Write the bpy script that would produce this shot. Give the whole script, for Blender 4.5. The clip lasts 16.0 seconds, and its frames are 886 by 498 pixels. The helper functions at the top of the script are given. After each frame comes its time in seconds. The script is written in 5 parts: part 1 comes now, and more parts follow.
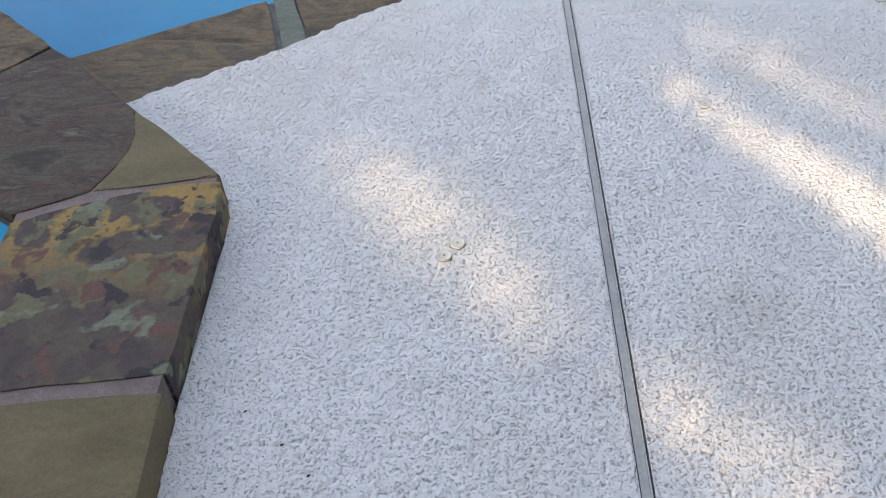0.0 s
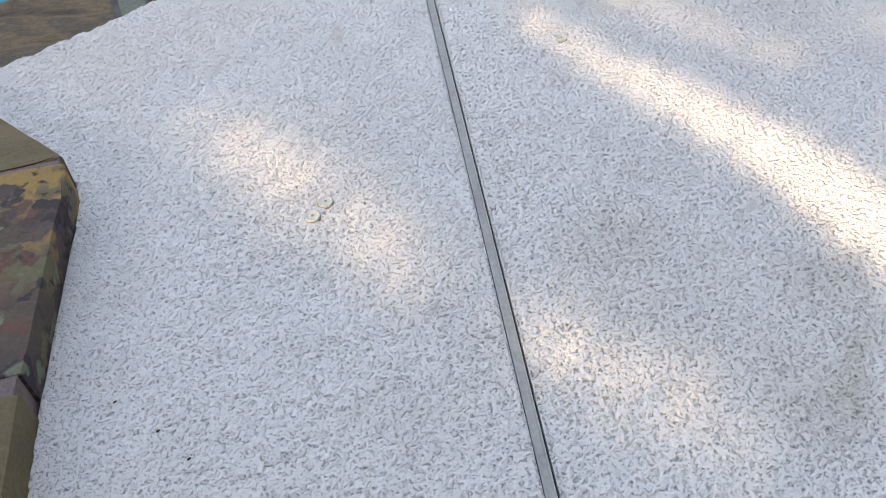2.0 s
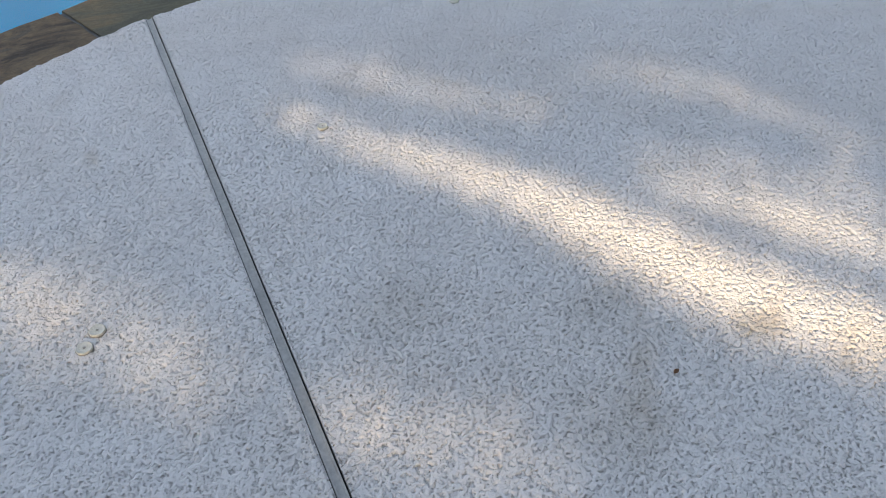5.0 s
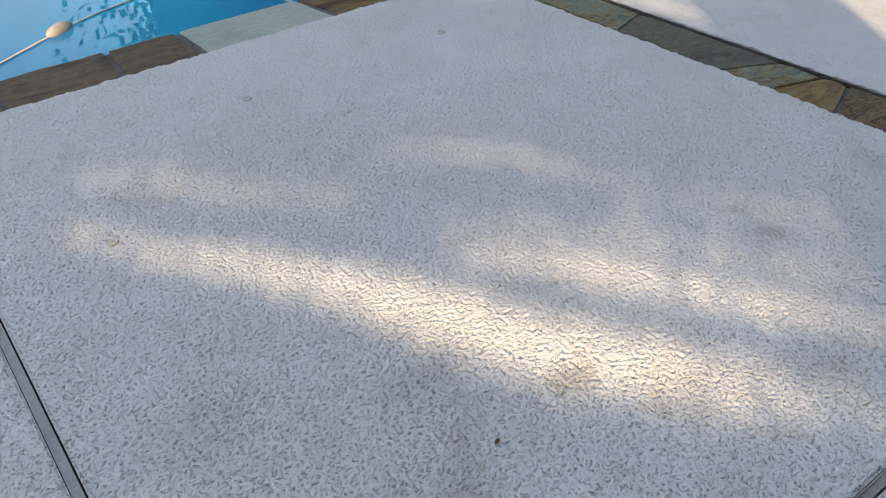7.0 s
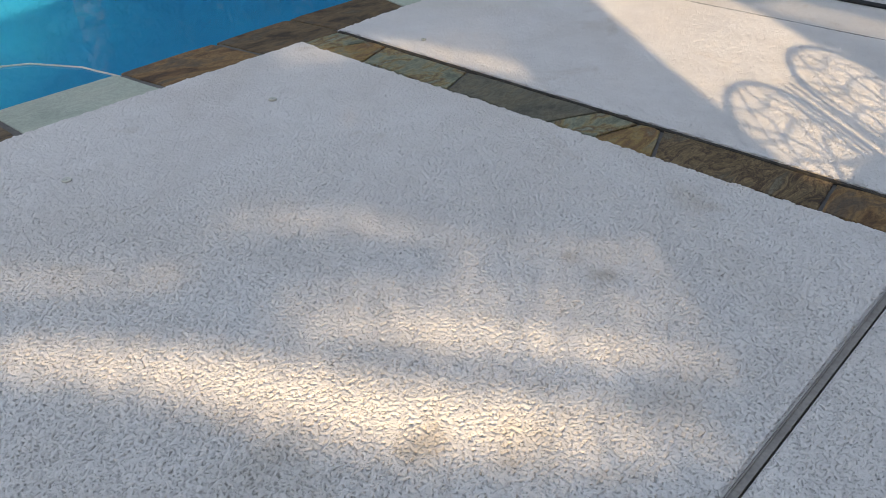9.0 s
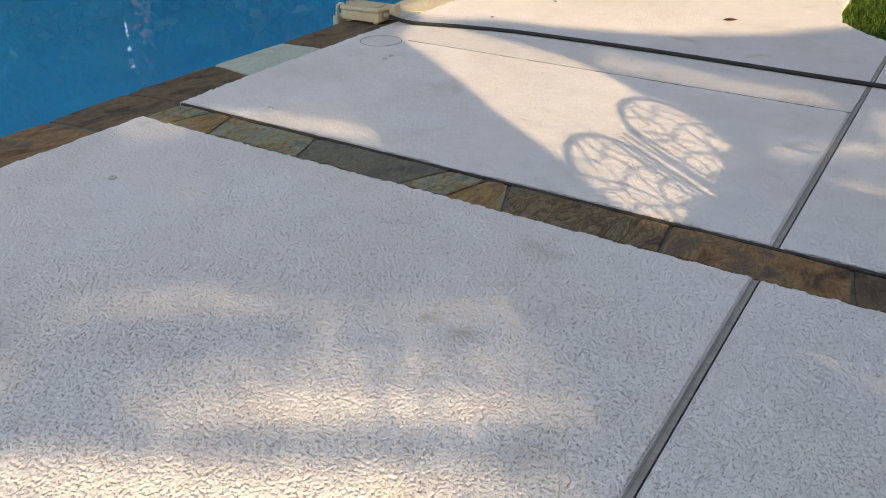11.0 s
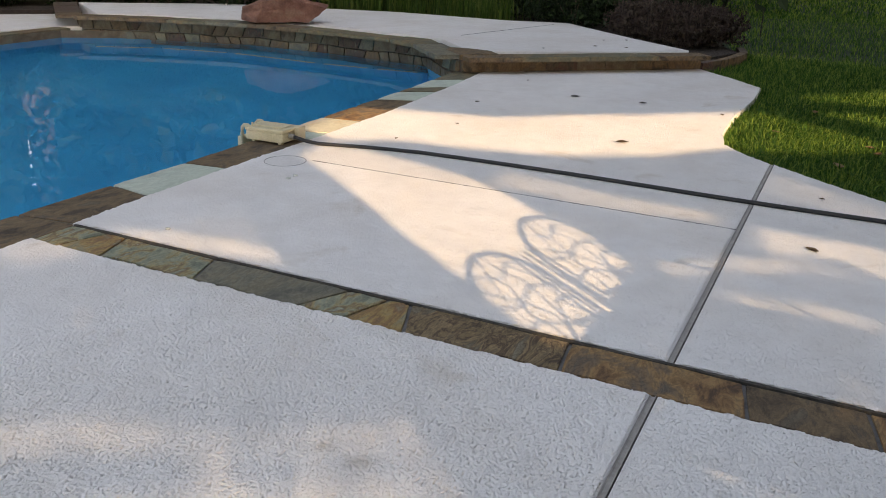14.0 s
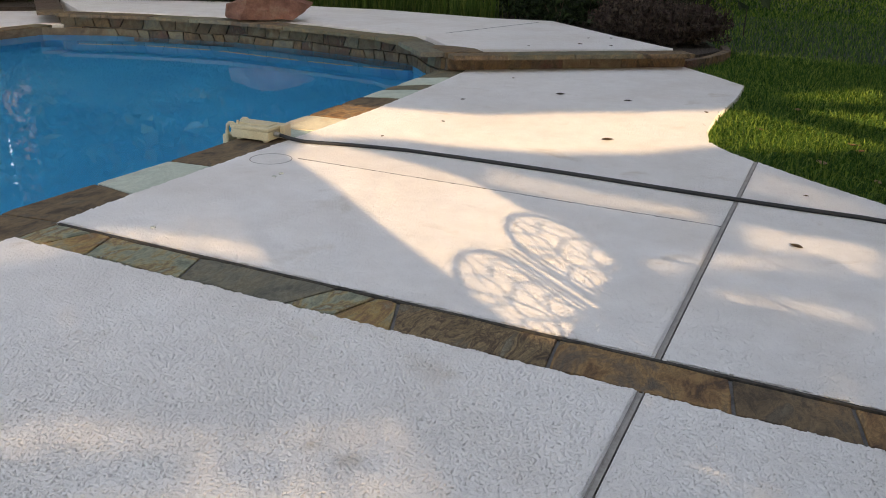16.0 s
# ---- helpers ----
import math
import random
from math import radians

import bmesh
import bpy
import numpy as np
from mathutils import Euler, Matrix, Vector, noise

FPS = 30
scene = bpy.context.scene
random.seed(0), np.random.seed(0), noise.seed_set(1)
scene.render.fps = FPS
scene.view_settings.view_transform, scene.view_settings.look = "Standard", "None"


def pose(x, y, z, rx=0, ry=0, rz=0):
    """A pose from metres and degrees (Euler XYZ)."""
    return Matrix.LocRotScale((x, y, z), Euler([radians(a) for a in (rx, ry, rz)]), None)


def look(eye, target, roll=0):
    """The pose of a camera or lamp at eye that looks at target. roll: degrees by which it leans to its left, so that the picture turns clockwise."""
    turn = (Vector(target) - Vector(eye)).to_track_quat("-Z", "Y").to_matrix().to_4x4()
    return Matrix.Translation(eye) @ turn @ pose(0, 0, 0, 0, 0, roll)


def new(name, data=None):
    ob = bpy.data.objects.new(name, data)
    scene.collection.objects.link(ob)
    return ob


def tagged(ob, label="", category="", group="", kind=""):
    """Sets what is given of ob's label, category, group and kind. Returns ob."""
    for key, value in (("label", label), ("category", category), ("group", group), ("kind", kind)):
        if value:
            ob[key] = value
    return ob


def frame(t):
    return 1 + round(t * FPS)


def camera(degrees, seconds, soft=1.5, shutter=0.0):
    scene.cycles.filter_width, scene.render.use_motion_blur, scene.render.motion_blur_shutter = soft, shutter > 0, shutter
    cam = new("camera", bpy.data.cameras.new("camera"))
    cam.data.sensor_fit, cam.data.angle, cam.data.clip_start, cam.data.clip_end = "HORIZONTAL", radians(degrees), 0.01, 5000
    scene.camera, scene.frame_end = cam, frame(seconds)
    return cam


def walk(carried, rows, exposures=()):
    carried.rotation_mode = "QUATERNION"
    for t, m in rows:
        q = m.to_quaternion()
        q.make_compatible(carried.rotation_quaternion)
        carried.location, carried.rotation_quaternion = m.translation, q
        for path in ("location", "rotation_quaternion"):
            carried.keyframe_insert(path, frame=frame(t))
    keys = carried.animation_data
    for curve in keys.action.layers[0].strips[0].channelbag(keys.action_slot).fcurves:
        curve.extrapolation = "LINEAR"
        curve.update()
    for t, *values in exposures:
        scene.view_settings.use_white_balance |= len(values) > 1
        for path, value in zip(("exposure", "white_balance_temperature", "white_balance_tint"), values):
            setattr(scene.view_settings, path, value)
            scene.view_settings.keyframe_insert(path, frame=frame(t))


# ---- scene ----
cam = camera(56.3, 16.0, soft=0.95)
PATH = [
    (0, (-0.306, -0.892, 1.458), (-0.405, 0.536, 0.061), -3.5),
    (0.5, (-0.299, -0.892, 1.437), (-0.382, 0.49, -0.005), -3.4),
    (1, (-0.29, -0.889, 1.423), (-0.328, 0.448, -0.064), -3.2),
    (1.5, (-0.266, -0.888, 1.418), (-0.221, 0.443, -0.074), -3.2),
    (2, (-0.243, -0.876, 1.412), (-0.104, 0.47, -0.061), -2.8),
    (2.5, (-0.228, -0.867, 1.415), (-0.014, 0.484, -0.045), -2.8),
    (3, (-0.215, -0.867, 1.415), (0.071, 0.494, -0.022), -2.9),
    (3.5, (-0.211, -0.869, 1.422), (0.156, 0.496, 0.007), -2.7),
    (3.7, (-0.206, -0.873, 1.424), (0.195, 0.493, 0.019), -2.6),
    (6, (-0.078, -0.939, 1.344), (0.659, 0.439, 0.096), -2.6),
    (6.5, (-0.044, -0.942, 1.35), (0.8, 0.407, 0.139), -2.8),
    (7, (-0.017, -0.939, 1.346), (0.928, 0.377, 0.173), -2.3),
    (7.5, (0.005, -0.942, 1.349), (1.028, 0.334, 0.199), -2.0),
    (8, (0.025, -0.947, 1.351), (1.123, 0.291, 0.228), -1.8),
    (8.5, (0.04, -0.951, 1.356), (1.212, 0.244, 0.26), -1.3),
    (9, (0.058, -0.956, 1.356), (1.296, 0.193, 0.284), -0.9),
    (9.2, (0.062, -0.956, 1.353), (1.326, 0.173, 0.292), -0.6),
    (11.3, (0.124, -0.982, 1.37), (1.636, -0.07, 0.43), -0.2),
    (11.5, (0.14, -0.987, 1.368), (1.668, -0.093, 0.438), -0.2),
    (12, (0.146, -0.99, 1.369), (1.717, -0.133, 0.476), 0.3),
    (12.5, (0.149, -0.994, 1.372), (1.758, -0.161, 0.525), 0.9),
    (13, (0.153, -0.999, 1.378), (1.798, -0.182, 0.585), 1.3),
    (13.5, (0.157, -1.002, 1.382), (1.826, -0.188, 0.639), 1.6),
    (14, (0.155, -1.003, 1.384), (1.838, -0.184, 0.68), 1.6),
    (14.5, (0.153, -1.005, 1.388), (1.848, -0.184, 0.713), 1.6),
    (15, (0.156, -1.002, 1.388), (1.861, -0.191, 0.729), 1.6),
    (15.5, (0.157, -1.003, 1.384), (1.863, -0.205, 0.712), 1.6),
    (16, (0.15, -0.994, 1.383), (1.848, -0.208, 0.675), 1.8),
]
walk(cam, [(t, look(eye, target, roll)) for t, eye, target, roll in PATH], [(0, 2.08, 7400, 14), (1.2, 2.15, 7700, 14), (2.9, 2.0, 7250, 13), (3.5, 1.62, 7000, 12), (6, 1.50, 7000, 11), (9, 1.44, 7450, 12), (12.5, 1.60, 7850, 14), (16, 1.75, 8300, 15)])

# ---- world, sun ----
AZ = Vector((0.62, 0.785)).normalized()      # the way the sunlight travels over the ground
SUN_EL = radians(20)
world = bpy.data.worlds.new("sky")
scene.world = world
world.use_nodes = True
wn = world.node_tree.nodes
sky = wn.new("ShaderNodeTexSky")
sky.sky_type, sky.sun_disc = 'NISHITA', False
sky.sun_elevation, sky.sun_rotation = SUN_EL, math.atan2(-AZ.x, -AZ.y)
pale = wn.new("ShaderNodeHueSaturation")       # thin haze whitens the evening sky
pale.inputs["Saturation"].default_value = 0.75
world.node_tree.links.new(sky.outputs[0], pale.inputs["Color"])
world.node_tree.links.new(pale.outputs[0], wn["Background"].inputs[0])
wn["Background"].inputs[1].default_value = 0.15
sun = new("sun", bpy.data.lights.new("sun", 'SUN'))
sun.data.energy, sun.data.angle, sun.data.color = 3.4, radians(0.5), (1.0, 0.79, 0.52)
sun.matrix_world = look((0, 0, 0), (AZ.x * math.cos(SUN_EL), AZ.y * math.cos(SUN_EL), -math.sin(SUN_EL)))

# ---- materials ----


def nodes(name):
    m = bpy.data.materials.new(name)
    m.use_nodes = True
    return m, m.node_tree.nodes, m.node_tree.links, m.node_tree.nodes["Principled BSDF"]


def ramp(n, stops):
    r = n.new("ShaderNodeValToRGB")
    e = r.color_ramp.elements
    while len(e) < len(stops):
        e.new(0.5)
    for el, (at, c) in zip(e, stops):
        el.position, el.color = at, (*c, 1)
    return r


def noise_node(n, l, src, scale, detail=4, rough=0.55, distort=0.0):
    t = n.new("ShaderNodeTexNoise")
    t.inputs["Scale"].default_value, t.inputs["Detail"].default_value = scale, detail
    t.inputs["Roughness"].default_value, t.inputs["Distortion"].default_value = rough, distort
    l.new(src, t.inputs["Vector"])
    return t


def mix(n, l, a, b, f, mode='MIX'):
    m = n.new("ShaderNodeMix")
    m.data_type, m.blend_type = 'RGBA', mode
    for s, v in ((0, f), (6, a), (7, b)):
        if hasattr(v, "is_linked"):
            l.new(v, m.inputs[s])
        elif s == 0:
            m.inputs[0].default_value = v
        else:
            m.inputs[s].default_value = (*v, 1)
    return m.outputs[2]


def bump(n, l, bsdf, height, dist, strength=1.0, after=None):
    b = n.new("ShaderNodeBump")
    b.inputs["Distance"].default_value, b.inputs["Strength"].default_value = dist, strength
    l.new(height, b.inputs["Height"])
    if after:
        l.new(after, b.inputs["Normal"])
    l.new(b.outputs[0], bsdf.inputs["Normal"])
    return b.outputs[0]


def plain(name, stops, scale=8, rough=0.7, grain=60, dist=0.002, metal=0.0, spread=0.0):
    """Two scales of mottling over a ramp of colours, with fine relief; spread: how far pieces differ."""
    m, n, l, b = nodes(name)
    co = n.new("ShaderNodeNewGeometry").outputs["Position"]
    t = noise_node(n, l, co, scale, 5, 0.6, 0.6)
    fac = t.outputs["Fac"]
    if spread:
        inf = n.new("ShaderNodeObjectInfo")
        add = n.new("ShaderNodeMath")
        add.operation = 'MULTIPLY_ADD'
        l.new(inf.outputs["Random"], add.inputs[0])
        add.inputs[1].default_value = spread
        off = n.new("ShaderNodeMath")
        off.operation = 'SUBTRACT'
        l.new(fac, off.inputs[0])
        off.inputs[1].default_value = spread / 2
        l.new(off.outputs[0], add.inputs[2])
        fac = add.outputs[0]
    r = ramp(n, stops)
    l.new(fac, r.inputs[0])
    g = noise_node(n, l, co, grain, 4, 0.65)
    dark = ramp(n, [(0.25, (0.72, 0.72, 0.72)), (0.7, (1.08, 1.08, 1.08))])
    l.new(g.outputs["Fac"], dark.inputs[0])
    l.new(mix(n, l, r.outputs[0], dark.outputs[0], 1.0, 'MULTIPLY'), b.inputs["Base Color"])
    b.inputs["Roughness"].default_value, b.inputs["Metallic"].default_value = rough, metal
    bump(n, l, b, g.outputs["Fac"], dist)
    return m


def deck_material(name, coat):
    """coat: the relief is in the mesh already, and the height of its lumps tells where pit shade and dirt darken the
    colour.
    """
    m, n, l, b = nodes(name)
    co = n.new("ShaderNodeNewGeometry").outputs["Position"]
    big = noise_node(n, l, co, 1.1, 4, 0.6, 0.4)
    mid = noise_node(n, l, co, 6, 4, 0.6)
    base = ramp(n, [(0.30, (0.82, 0.775, 0.735)), (0.55, (0.88, 0.85, 0.825)), (0.75, (0.90, 0.875, 0.855))])
    l.new(big.outputs["Fac"], base.inputs[0])
    tone = ramp(n, [(0.3, (0.93, 0.925, 0.92)), (0.65, (1.0, 1.0, 1.0))])
    l.new(mid.outputs["Fac"], tone.inputs[0])
    col = mix(n, l, base.outputs[0], tone.outputs[0], 1.0, 'MULTIPLY')
    # tan stains with a shape of their own
    st = noise_node(n, l, co, 2.3, 5, 0.62, 0.8)
    sm = ramp(n, [(0.62, (0, 0, 0)), (0.78, (1, 1, 1))])
    l.new(st.outputs["Fac"], sm.inputs[0])
    k = n.new("ShaderNodeMath")
    k.operation = 'MULTIPLY'
    l.new(sm.outputs[0], k.inputs[0])
    k.inputs[1].default_value = 0.55
    col = mix(n, l, col, (0.55, 0.46, 0.36), k.outputs[0])
    # a few tan spots that have soaked in
    for sx, sy, sr, dark in ((0.27, 0.40, 0.16, 0.40), (0.99, -0.02, 0.075, 0.95), (1.79, 0.05, 0.06, 0.8), (1.83, 0.16, 0.04, 0.7), (0.70, 0.18, 0.14, 0.4), (1.15, -0.20, 0.12, 0.35), (0.55, -0.10, 0.15, 0.35), (1.45, -0.35, 0.14, 0.3)):
        far = n.new("ShaderNodeVectorMath")
        far.operation = 'DISTANCE'
        wob = n.new("ShaderNodeVectorMath")
        wob.operation = 'MULTIPLY_ADD'
        l.new(mid.outputs["Color"], wob.inputs[0])
        wob.inputs[1].default_value = (0.22, 0.22, 0.0)
        l.new(co, wob.inputs[2])
        l.new(wob.outputs[0], far.inputs[0])
        far.inputs[1].default_value = (sx + 0.11, sy + 0.11, 0.006)
        fr = n.new("ShaderNodeMapRange")
        fr.inputs["From Min"].default_value, fr.inputs["From Max"].default_value = sr, sr * 0.2
        fr.inputs["To Min"].default_value, fr.inputs["To Max"].default_value = 0.0, dark
        l.new(far.outputs["Value"], fr.inputs["Value"])
        sp = n.new("ShaderNodeMath")
        sp.operation = 'MULTIPLY'
        l.new(fr.outputs[0], sp.inputs[0])
        l.new(st.outputs["Fac"], sp.inputs[1])
        col = mix(n, l, col, (0.36, 0.29, 0.20), sp.outputs[0])
    # pebbled relief: lumps one to two centimetres wide with small pits between them
    warp = noise_node(n, l, co, 45, 2)
    add = n.new("ShaderNodeVectorMath")
    add.operation = 'MULTIPLY_ADD'
    l.new(warp.outputs["Color"], add.inputs[0])
    add.inputs[1].default_value = (0.003, 0.003, 0.003)
    l.new(co, add.inputs[2])
    lump = noise_node(n, l, add.outputs[0], 180, 1.0, 0.4)
    fine = noise_node(n, l, add.outputs[0], 260, 2.2, 0.5)
    h = mix(n, l, lump.outputs["Fac"], fine.outputs["Fac"], 0.10)
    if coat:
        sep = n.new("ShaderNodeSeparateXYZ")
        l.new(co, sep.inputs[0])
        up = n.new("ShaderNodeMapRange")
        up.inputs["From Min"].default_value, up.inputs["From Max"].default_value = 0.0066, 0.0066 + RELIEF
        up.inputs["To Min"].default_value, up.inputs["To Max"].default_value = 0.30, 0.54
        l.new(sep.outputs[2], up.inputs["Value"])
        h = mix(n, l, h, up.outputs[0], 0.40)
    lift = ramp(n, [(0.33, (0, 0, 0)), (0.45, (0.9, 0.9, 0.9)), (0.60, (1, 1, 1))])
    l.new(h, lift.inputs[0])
    # pits darker in the colour itself: their shade painted in, with some dirt
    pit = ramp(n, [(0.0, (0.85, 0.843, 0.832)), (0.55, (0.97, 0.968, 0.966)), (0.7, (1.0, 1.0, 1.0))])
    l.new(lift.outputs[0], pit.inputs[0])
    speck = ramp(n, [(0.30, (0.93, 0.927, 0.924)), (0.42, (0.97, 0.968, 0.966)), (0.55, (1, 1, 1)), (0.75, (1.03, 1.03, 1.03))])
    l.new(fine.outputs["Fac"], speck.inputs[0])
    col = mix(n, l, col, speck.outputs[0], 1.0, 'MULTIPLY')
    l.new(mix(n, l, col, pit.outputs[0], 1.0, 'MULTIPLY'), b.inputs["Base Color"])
    b.inputs["Roughness"].default_value = 0.6
    b.inputs["Specular IOR Level"].default_value = 0.3
    bump(n, l, b, mix(n, l, lift.outputs[0], fine.outputs["Fac"], 0.15), 0.0064)
    return m


def flag_material(name, stops, scale=5.0, veins=0.5, rough=0.72):
    """Split-faced flagstone: layered colour patches, veins and a cleft surface."""
    m, n, l, b = nodes(name)
    co = n.new("ShaderNodeNewGeometry").outputs["Position"]
    inf = n.new("ShaderNodeObjectInfo")
    sh = n.new("ShaderNodeVectorMath")
    sh.operation = 'MULTIPLY_ADD'
    l.new(inf.outputs["Random"], sh.inputs[0])
    sh.inputs[1].default_value = (17, 31, 7)
    l.new(co, sh.inputs[2])
    st = n.new("ShaderNodeMapping")
    st.inputs["Scale"].default_value = (0.7, 1.5, 1)
    st.inputs["Rotation"].default_value = (0, 0, 0.35)
    l.new(sh.outputs[0], st.inputs["Vector"])
    a = noise_node(n, l, st.outputs[0], scale, 6, 0.62, 0.7)
    r = ramp(n, stops)
    l.new(a.outputs["Fac"], r.inputs[0])
    v = noise_node(n, l, st.outputs[0], scale * 2.6, 5, 0.7, 2.4)
    vr = ramp(n, [(0.40, (1, 1, 1)), (0.485, (0.45, 0.42, 0.40)), (0.53, (1, 1, 1)), (0.75, (1.12, 1.1, 1.05))])
    l.new(v.outputs["Fac"], vr.inputs[0])
    g = noise_node(n, l, co, 130, 4, 0.7)
    gr = ramp(n, [(0.3, (0.82, 0.82, 0.82)), (0.7, (1.1, 1.1, 1.1))])
    l.new(g.outputs["Fac"], gr.inputs[0])
    c = mix(n, l, r.outputs[0], vr.outputs[0], veins, 'MULTIPLY')
    l.new(mix(n, l, c, gr.outputs[0], 1.0, 'MULTIPLY'), b.inputs["Base Color"])
    b.inputs["Roughness"].default_value = rough
    n1 = bump(n, l, b, v.outputs["Fac"], 0.006, 0.7)
    bump(n, l, b, g.outputs["Fac"], 0.0015, 0.8, n1)
    return m


def slate_material():
    """Purple-brown slate, ochre towards one end, with olive and grey-green blotches that flake off in layers."""
    m, n, l, b = nodes("multicolour_slate")
    co = n.new("ShaderNodeNewGeometry").outputs["Position"]
    w = noise_node(n, l, co, 16, 4, 0.6)
    ad = n.new("ShaderNodeVectorMath")
    ad.operation = 'MULTIPLY_ADD'
    l.new(w.outputs["Color"], ad.inputs[0])
    ad.inputs[1].default_value = (0.07, 0.07, 0.07)
    l.new(co, ad.inputs[2])
    col = ramp(n, [(0.3, (0.055, 0.036, 0.038)), (0.45, (0.085, 0.056, 0.050)), (0.56, (0.115, 0.085, 0.058)), (0.70, (0.07, 0.044, 0.042))])
    l.new(noise_node(n, l, ad.outputs[0], 7, 4, 0.6).outputs["Fac"], col.inputs[0])
    c = col.outputs[0]
    sep = n.new("ShaderNodeSeparateXYZ")
    l.new(ad.outputs[0], sep.inputs[0])
    end = n.new("ShaderNodeMapRange")
    end.inputs["From Min"].default_value, end.inputs["From Max"].default_value = 0.36, 0.62
    l.new(sep.outputs[1], end.inputs["Value"])
    hs = None
    for sc, lo, tint, off, ochre in ((6.0, 0.47, (0.36, 0.22, 0.062), 0.0, True), (9.0, 0.56, (0.155, 0.135, 0.070), 3.1, False), (13.0, 0.585, (0.04, 0.026, 0.03), 6.3, False), (8.0, 0.61, (0.20, 0.205, 0.135), 9.7, False), (11.0, 0.63, (0.15, 0.07, 0.05), 14.2, False), (20.0, 0.60, (0.075, 0.045, 0.03), 4.4, True)):
        mp = n.new("ShaderNodeMapping")
        mp.inputs["Location"].default_value = (off, off * 1.7, 0)
        l.new(ad.outputs[0], mp.inputs["Vector"])
        t = noise_node(n, l, mp.outputs[0], sc, 2.5, 0.5)
        edge = ramp(n, [(lo, (0, 0, 0)), (lo + 0.04, (1, 1, 1))])
        l.new(t.outputs["Fac"], edge.inputs[0])
        f = edge.outputs[0]
        if ochre:
            f = mix(n, l, f, end.outputs[0], 1.0, 'MULTIPLY')
        c = mix(n, l, c, tint, f)
        hs = f if hs is None else mix(n, l, hs, f, 0.5, 'ADD')
    g = noise_node(n, l, co, 90, 4, 0.7)
    gr = ramp(n, [(0.3, (0.78, 0.78, 0.78)), (0.7, (1.15, 1.15, 1.15))])
    l.new(g.outputs["Fac"], gr.inputs[0])
    l.new(mix(n, l, c, gr.outputs[0], 1.0, 'MULTIPLY'), b.inputs["Base Color"])
    b.inputs["Roughness"].default_value = 0.68
    n1 = bump(n, l, b, hs, 0.003, 0.6)
    bump(n, l, b, g.outputs["Fac"], 0.002, 0.8, n1)
    return m


def leaf_material(name, a, b_, c, thin=0.35):
    m, n, l, b = nodes(name)
    g = n.new("ShaderNodeNewGeometry")
    r = ramp(n, [(0.0, a), (0.5, b_), (1.0, c)])
    l.new(g.outputs["Random Per Island"], r.inputs[0])
    l.new(r.outputs[0], b.inputs["Base Color"])
    b.inputs["Roughness"].default_value = 0.65
    b.inputs["Specular IOR Level"].default_value = 0.2
    tr = n.new("ShaderNodeBsdfTranslucent")
    l.new(r.outputs[0], tr.inputs[0])
    ms = n.new("ShaderNodeMixShader")
    ms.inputs[0].default_value = thin
    l.new(b.outputs[0], ms.inputs[1])
    l.new(tr.outputs[0], ms.inputs[2])
    l.new(ms.outputs[0], n["Material Output"].inputs[0])
    return m


def water_material():
    m, n, l, b = nodes("pool_water")
    co = n.new("ShaderNodeNewGeometry").outputs["Position"]
    b.inputs["Base Color"].default_value = (0.85, 0.97, 1.0, 1)
    b.inputs["Transmission Weight"].default_value = 1.0
    b.inputs["IOR"].default_value, b.inputs["Roughness"].default_value = 1.22, 0.0
    w = noise_node(n, l, co, 3.4, 2.0, 0.45, 0.2)
    bump(n, l, b, w.outputs["Fac"], 0.006, 0.07)
    return m


def plaster_material():
    m, n, l, b = nodes("blue_pool_plaster")
    co = n.new("ShaderNodeNewGeometry").outputs["Position"]
    t = noise_node(n, l, co, 1.5, 5, 0.6)
    r = ramp(n, [(0.3, (0.0, 0.315, 0.575)), (0.7, (0.0, 0.37, 0.64))])
    l.new(t.outputs["Fac"], r.inputs[0])
    l.new(r.outputs[0], b.inputs["Base Color"])
    b.inputs["Roughness"].default_value = 0.8
    return m


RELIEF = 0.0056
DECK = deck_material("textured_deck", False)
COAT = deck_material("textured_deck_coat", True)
GROUT = plain("grey_mortar", [(0.3, (0.10, 0.098, 0.096)), (0.7, (0.20, 0.19, 0.18))], 12, 0.9, 150, 0.003)
PINK_GROUT = plain("pinkish_mortar", [(0.3, (0.22, 0.165, 0.155)), (0.7, (0.34, 0.26, 0.245))], 14, 0.9, 160, 0.003)
BROWN = flag_material("brown_flagstone", [(0.36, (0.06, 0.042, 0.026)), (0.45, (0.145, 0.098, 0.055)), (0.52, (0.21, 0.14, 0.075)), (0.58, (0.12, 0.087, 0.056)), (0.66, (0.16, 0.13, 0.09))], 5.0, 0.6)
OLIVE = flag_material("olive_flagstone", [(0.25, (0.08, 0.078, 0.055)), (0.48, (0.15, 0.135, 0.085)), (0.62, (0.23, 0.165, 0.085)), (0.8, (0.115, 0.115, 0.095))])
RUST = flag_material("rust_flagstone", [(0.36, (0.10, 0.055, 0.03)), (0.45, (0.24, 0.13, 0.055)), (0.52, (0.33, 0.20, 0.085)), (0.58, (0.20, 0.13, 0.075)), (0.66, (0.14, 0.11, 0.08))], 5.0, 0.7)
MINT = flag_material("pale_green_flagstone", [(0.25, (0.38, 0.43, 0.36)), (0.5, (0.50, 0.56, 0.47)), (0.68, (0.56, 0.60, 0.50)), (0.85, (0.40, 0.30, 0.18))], 3.5, 0.3)
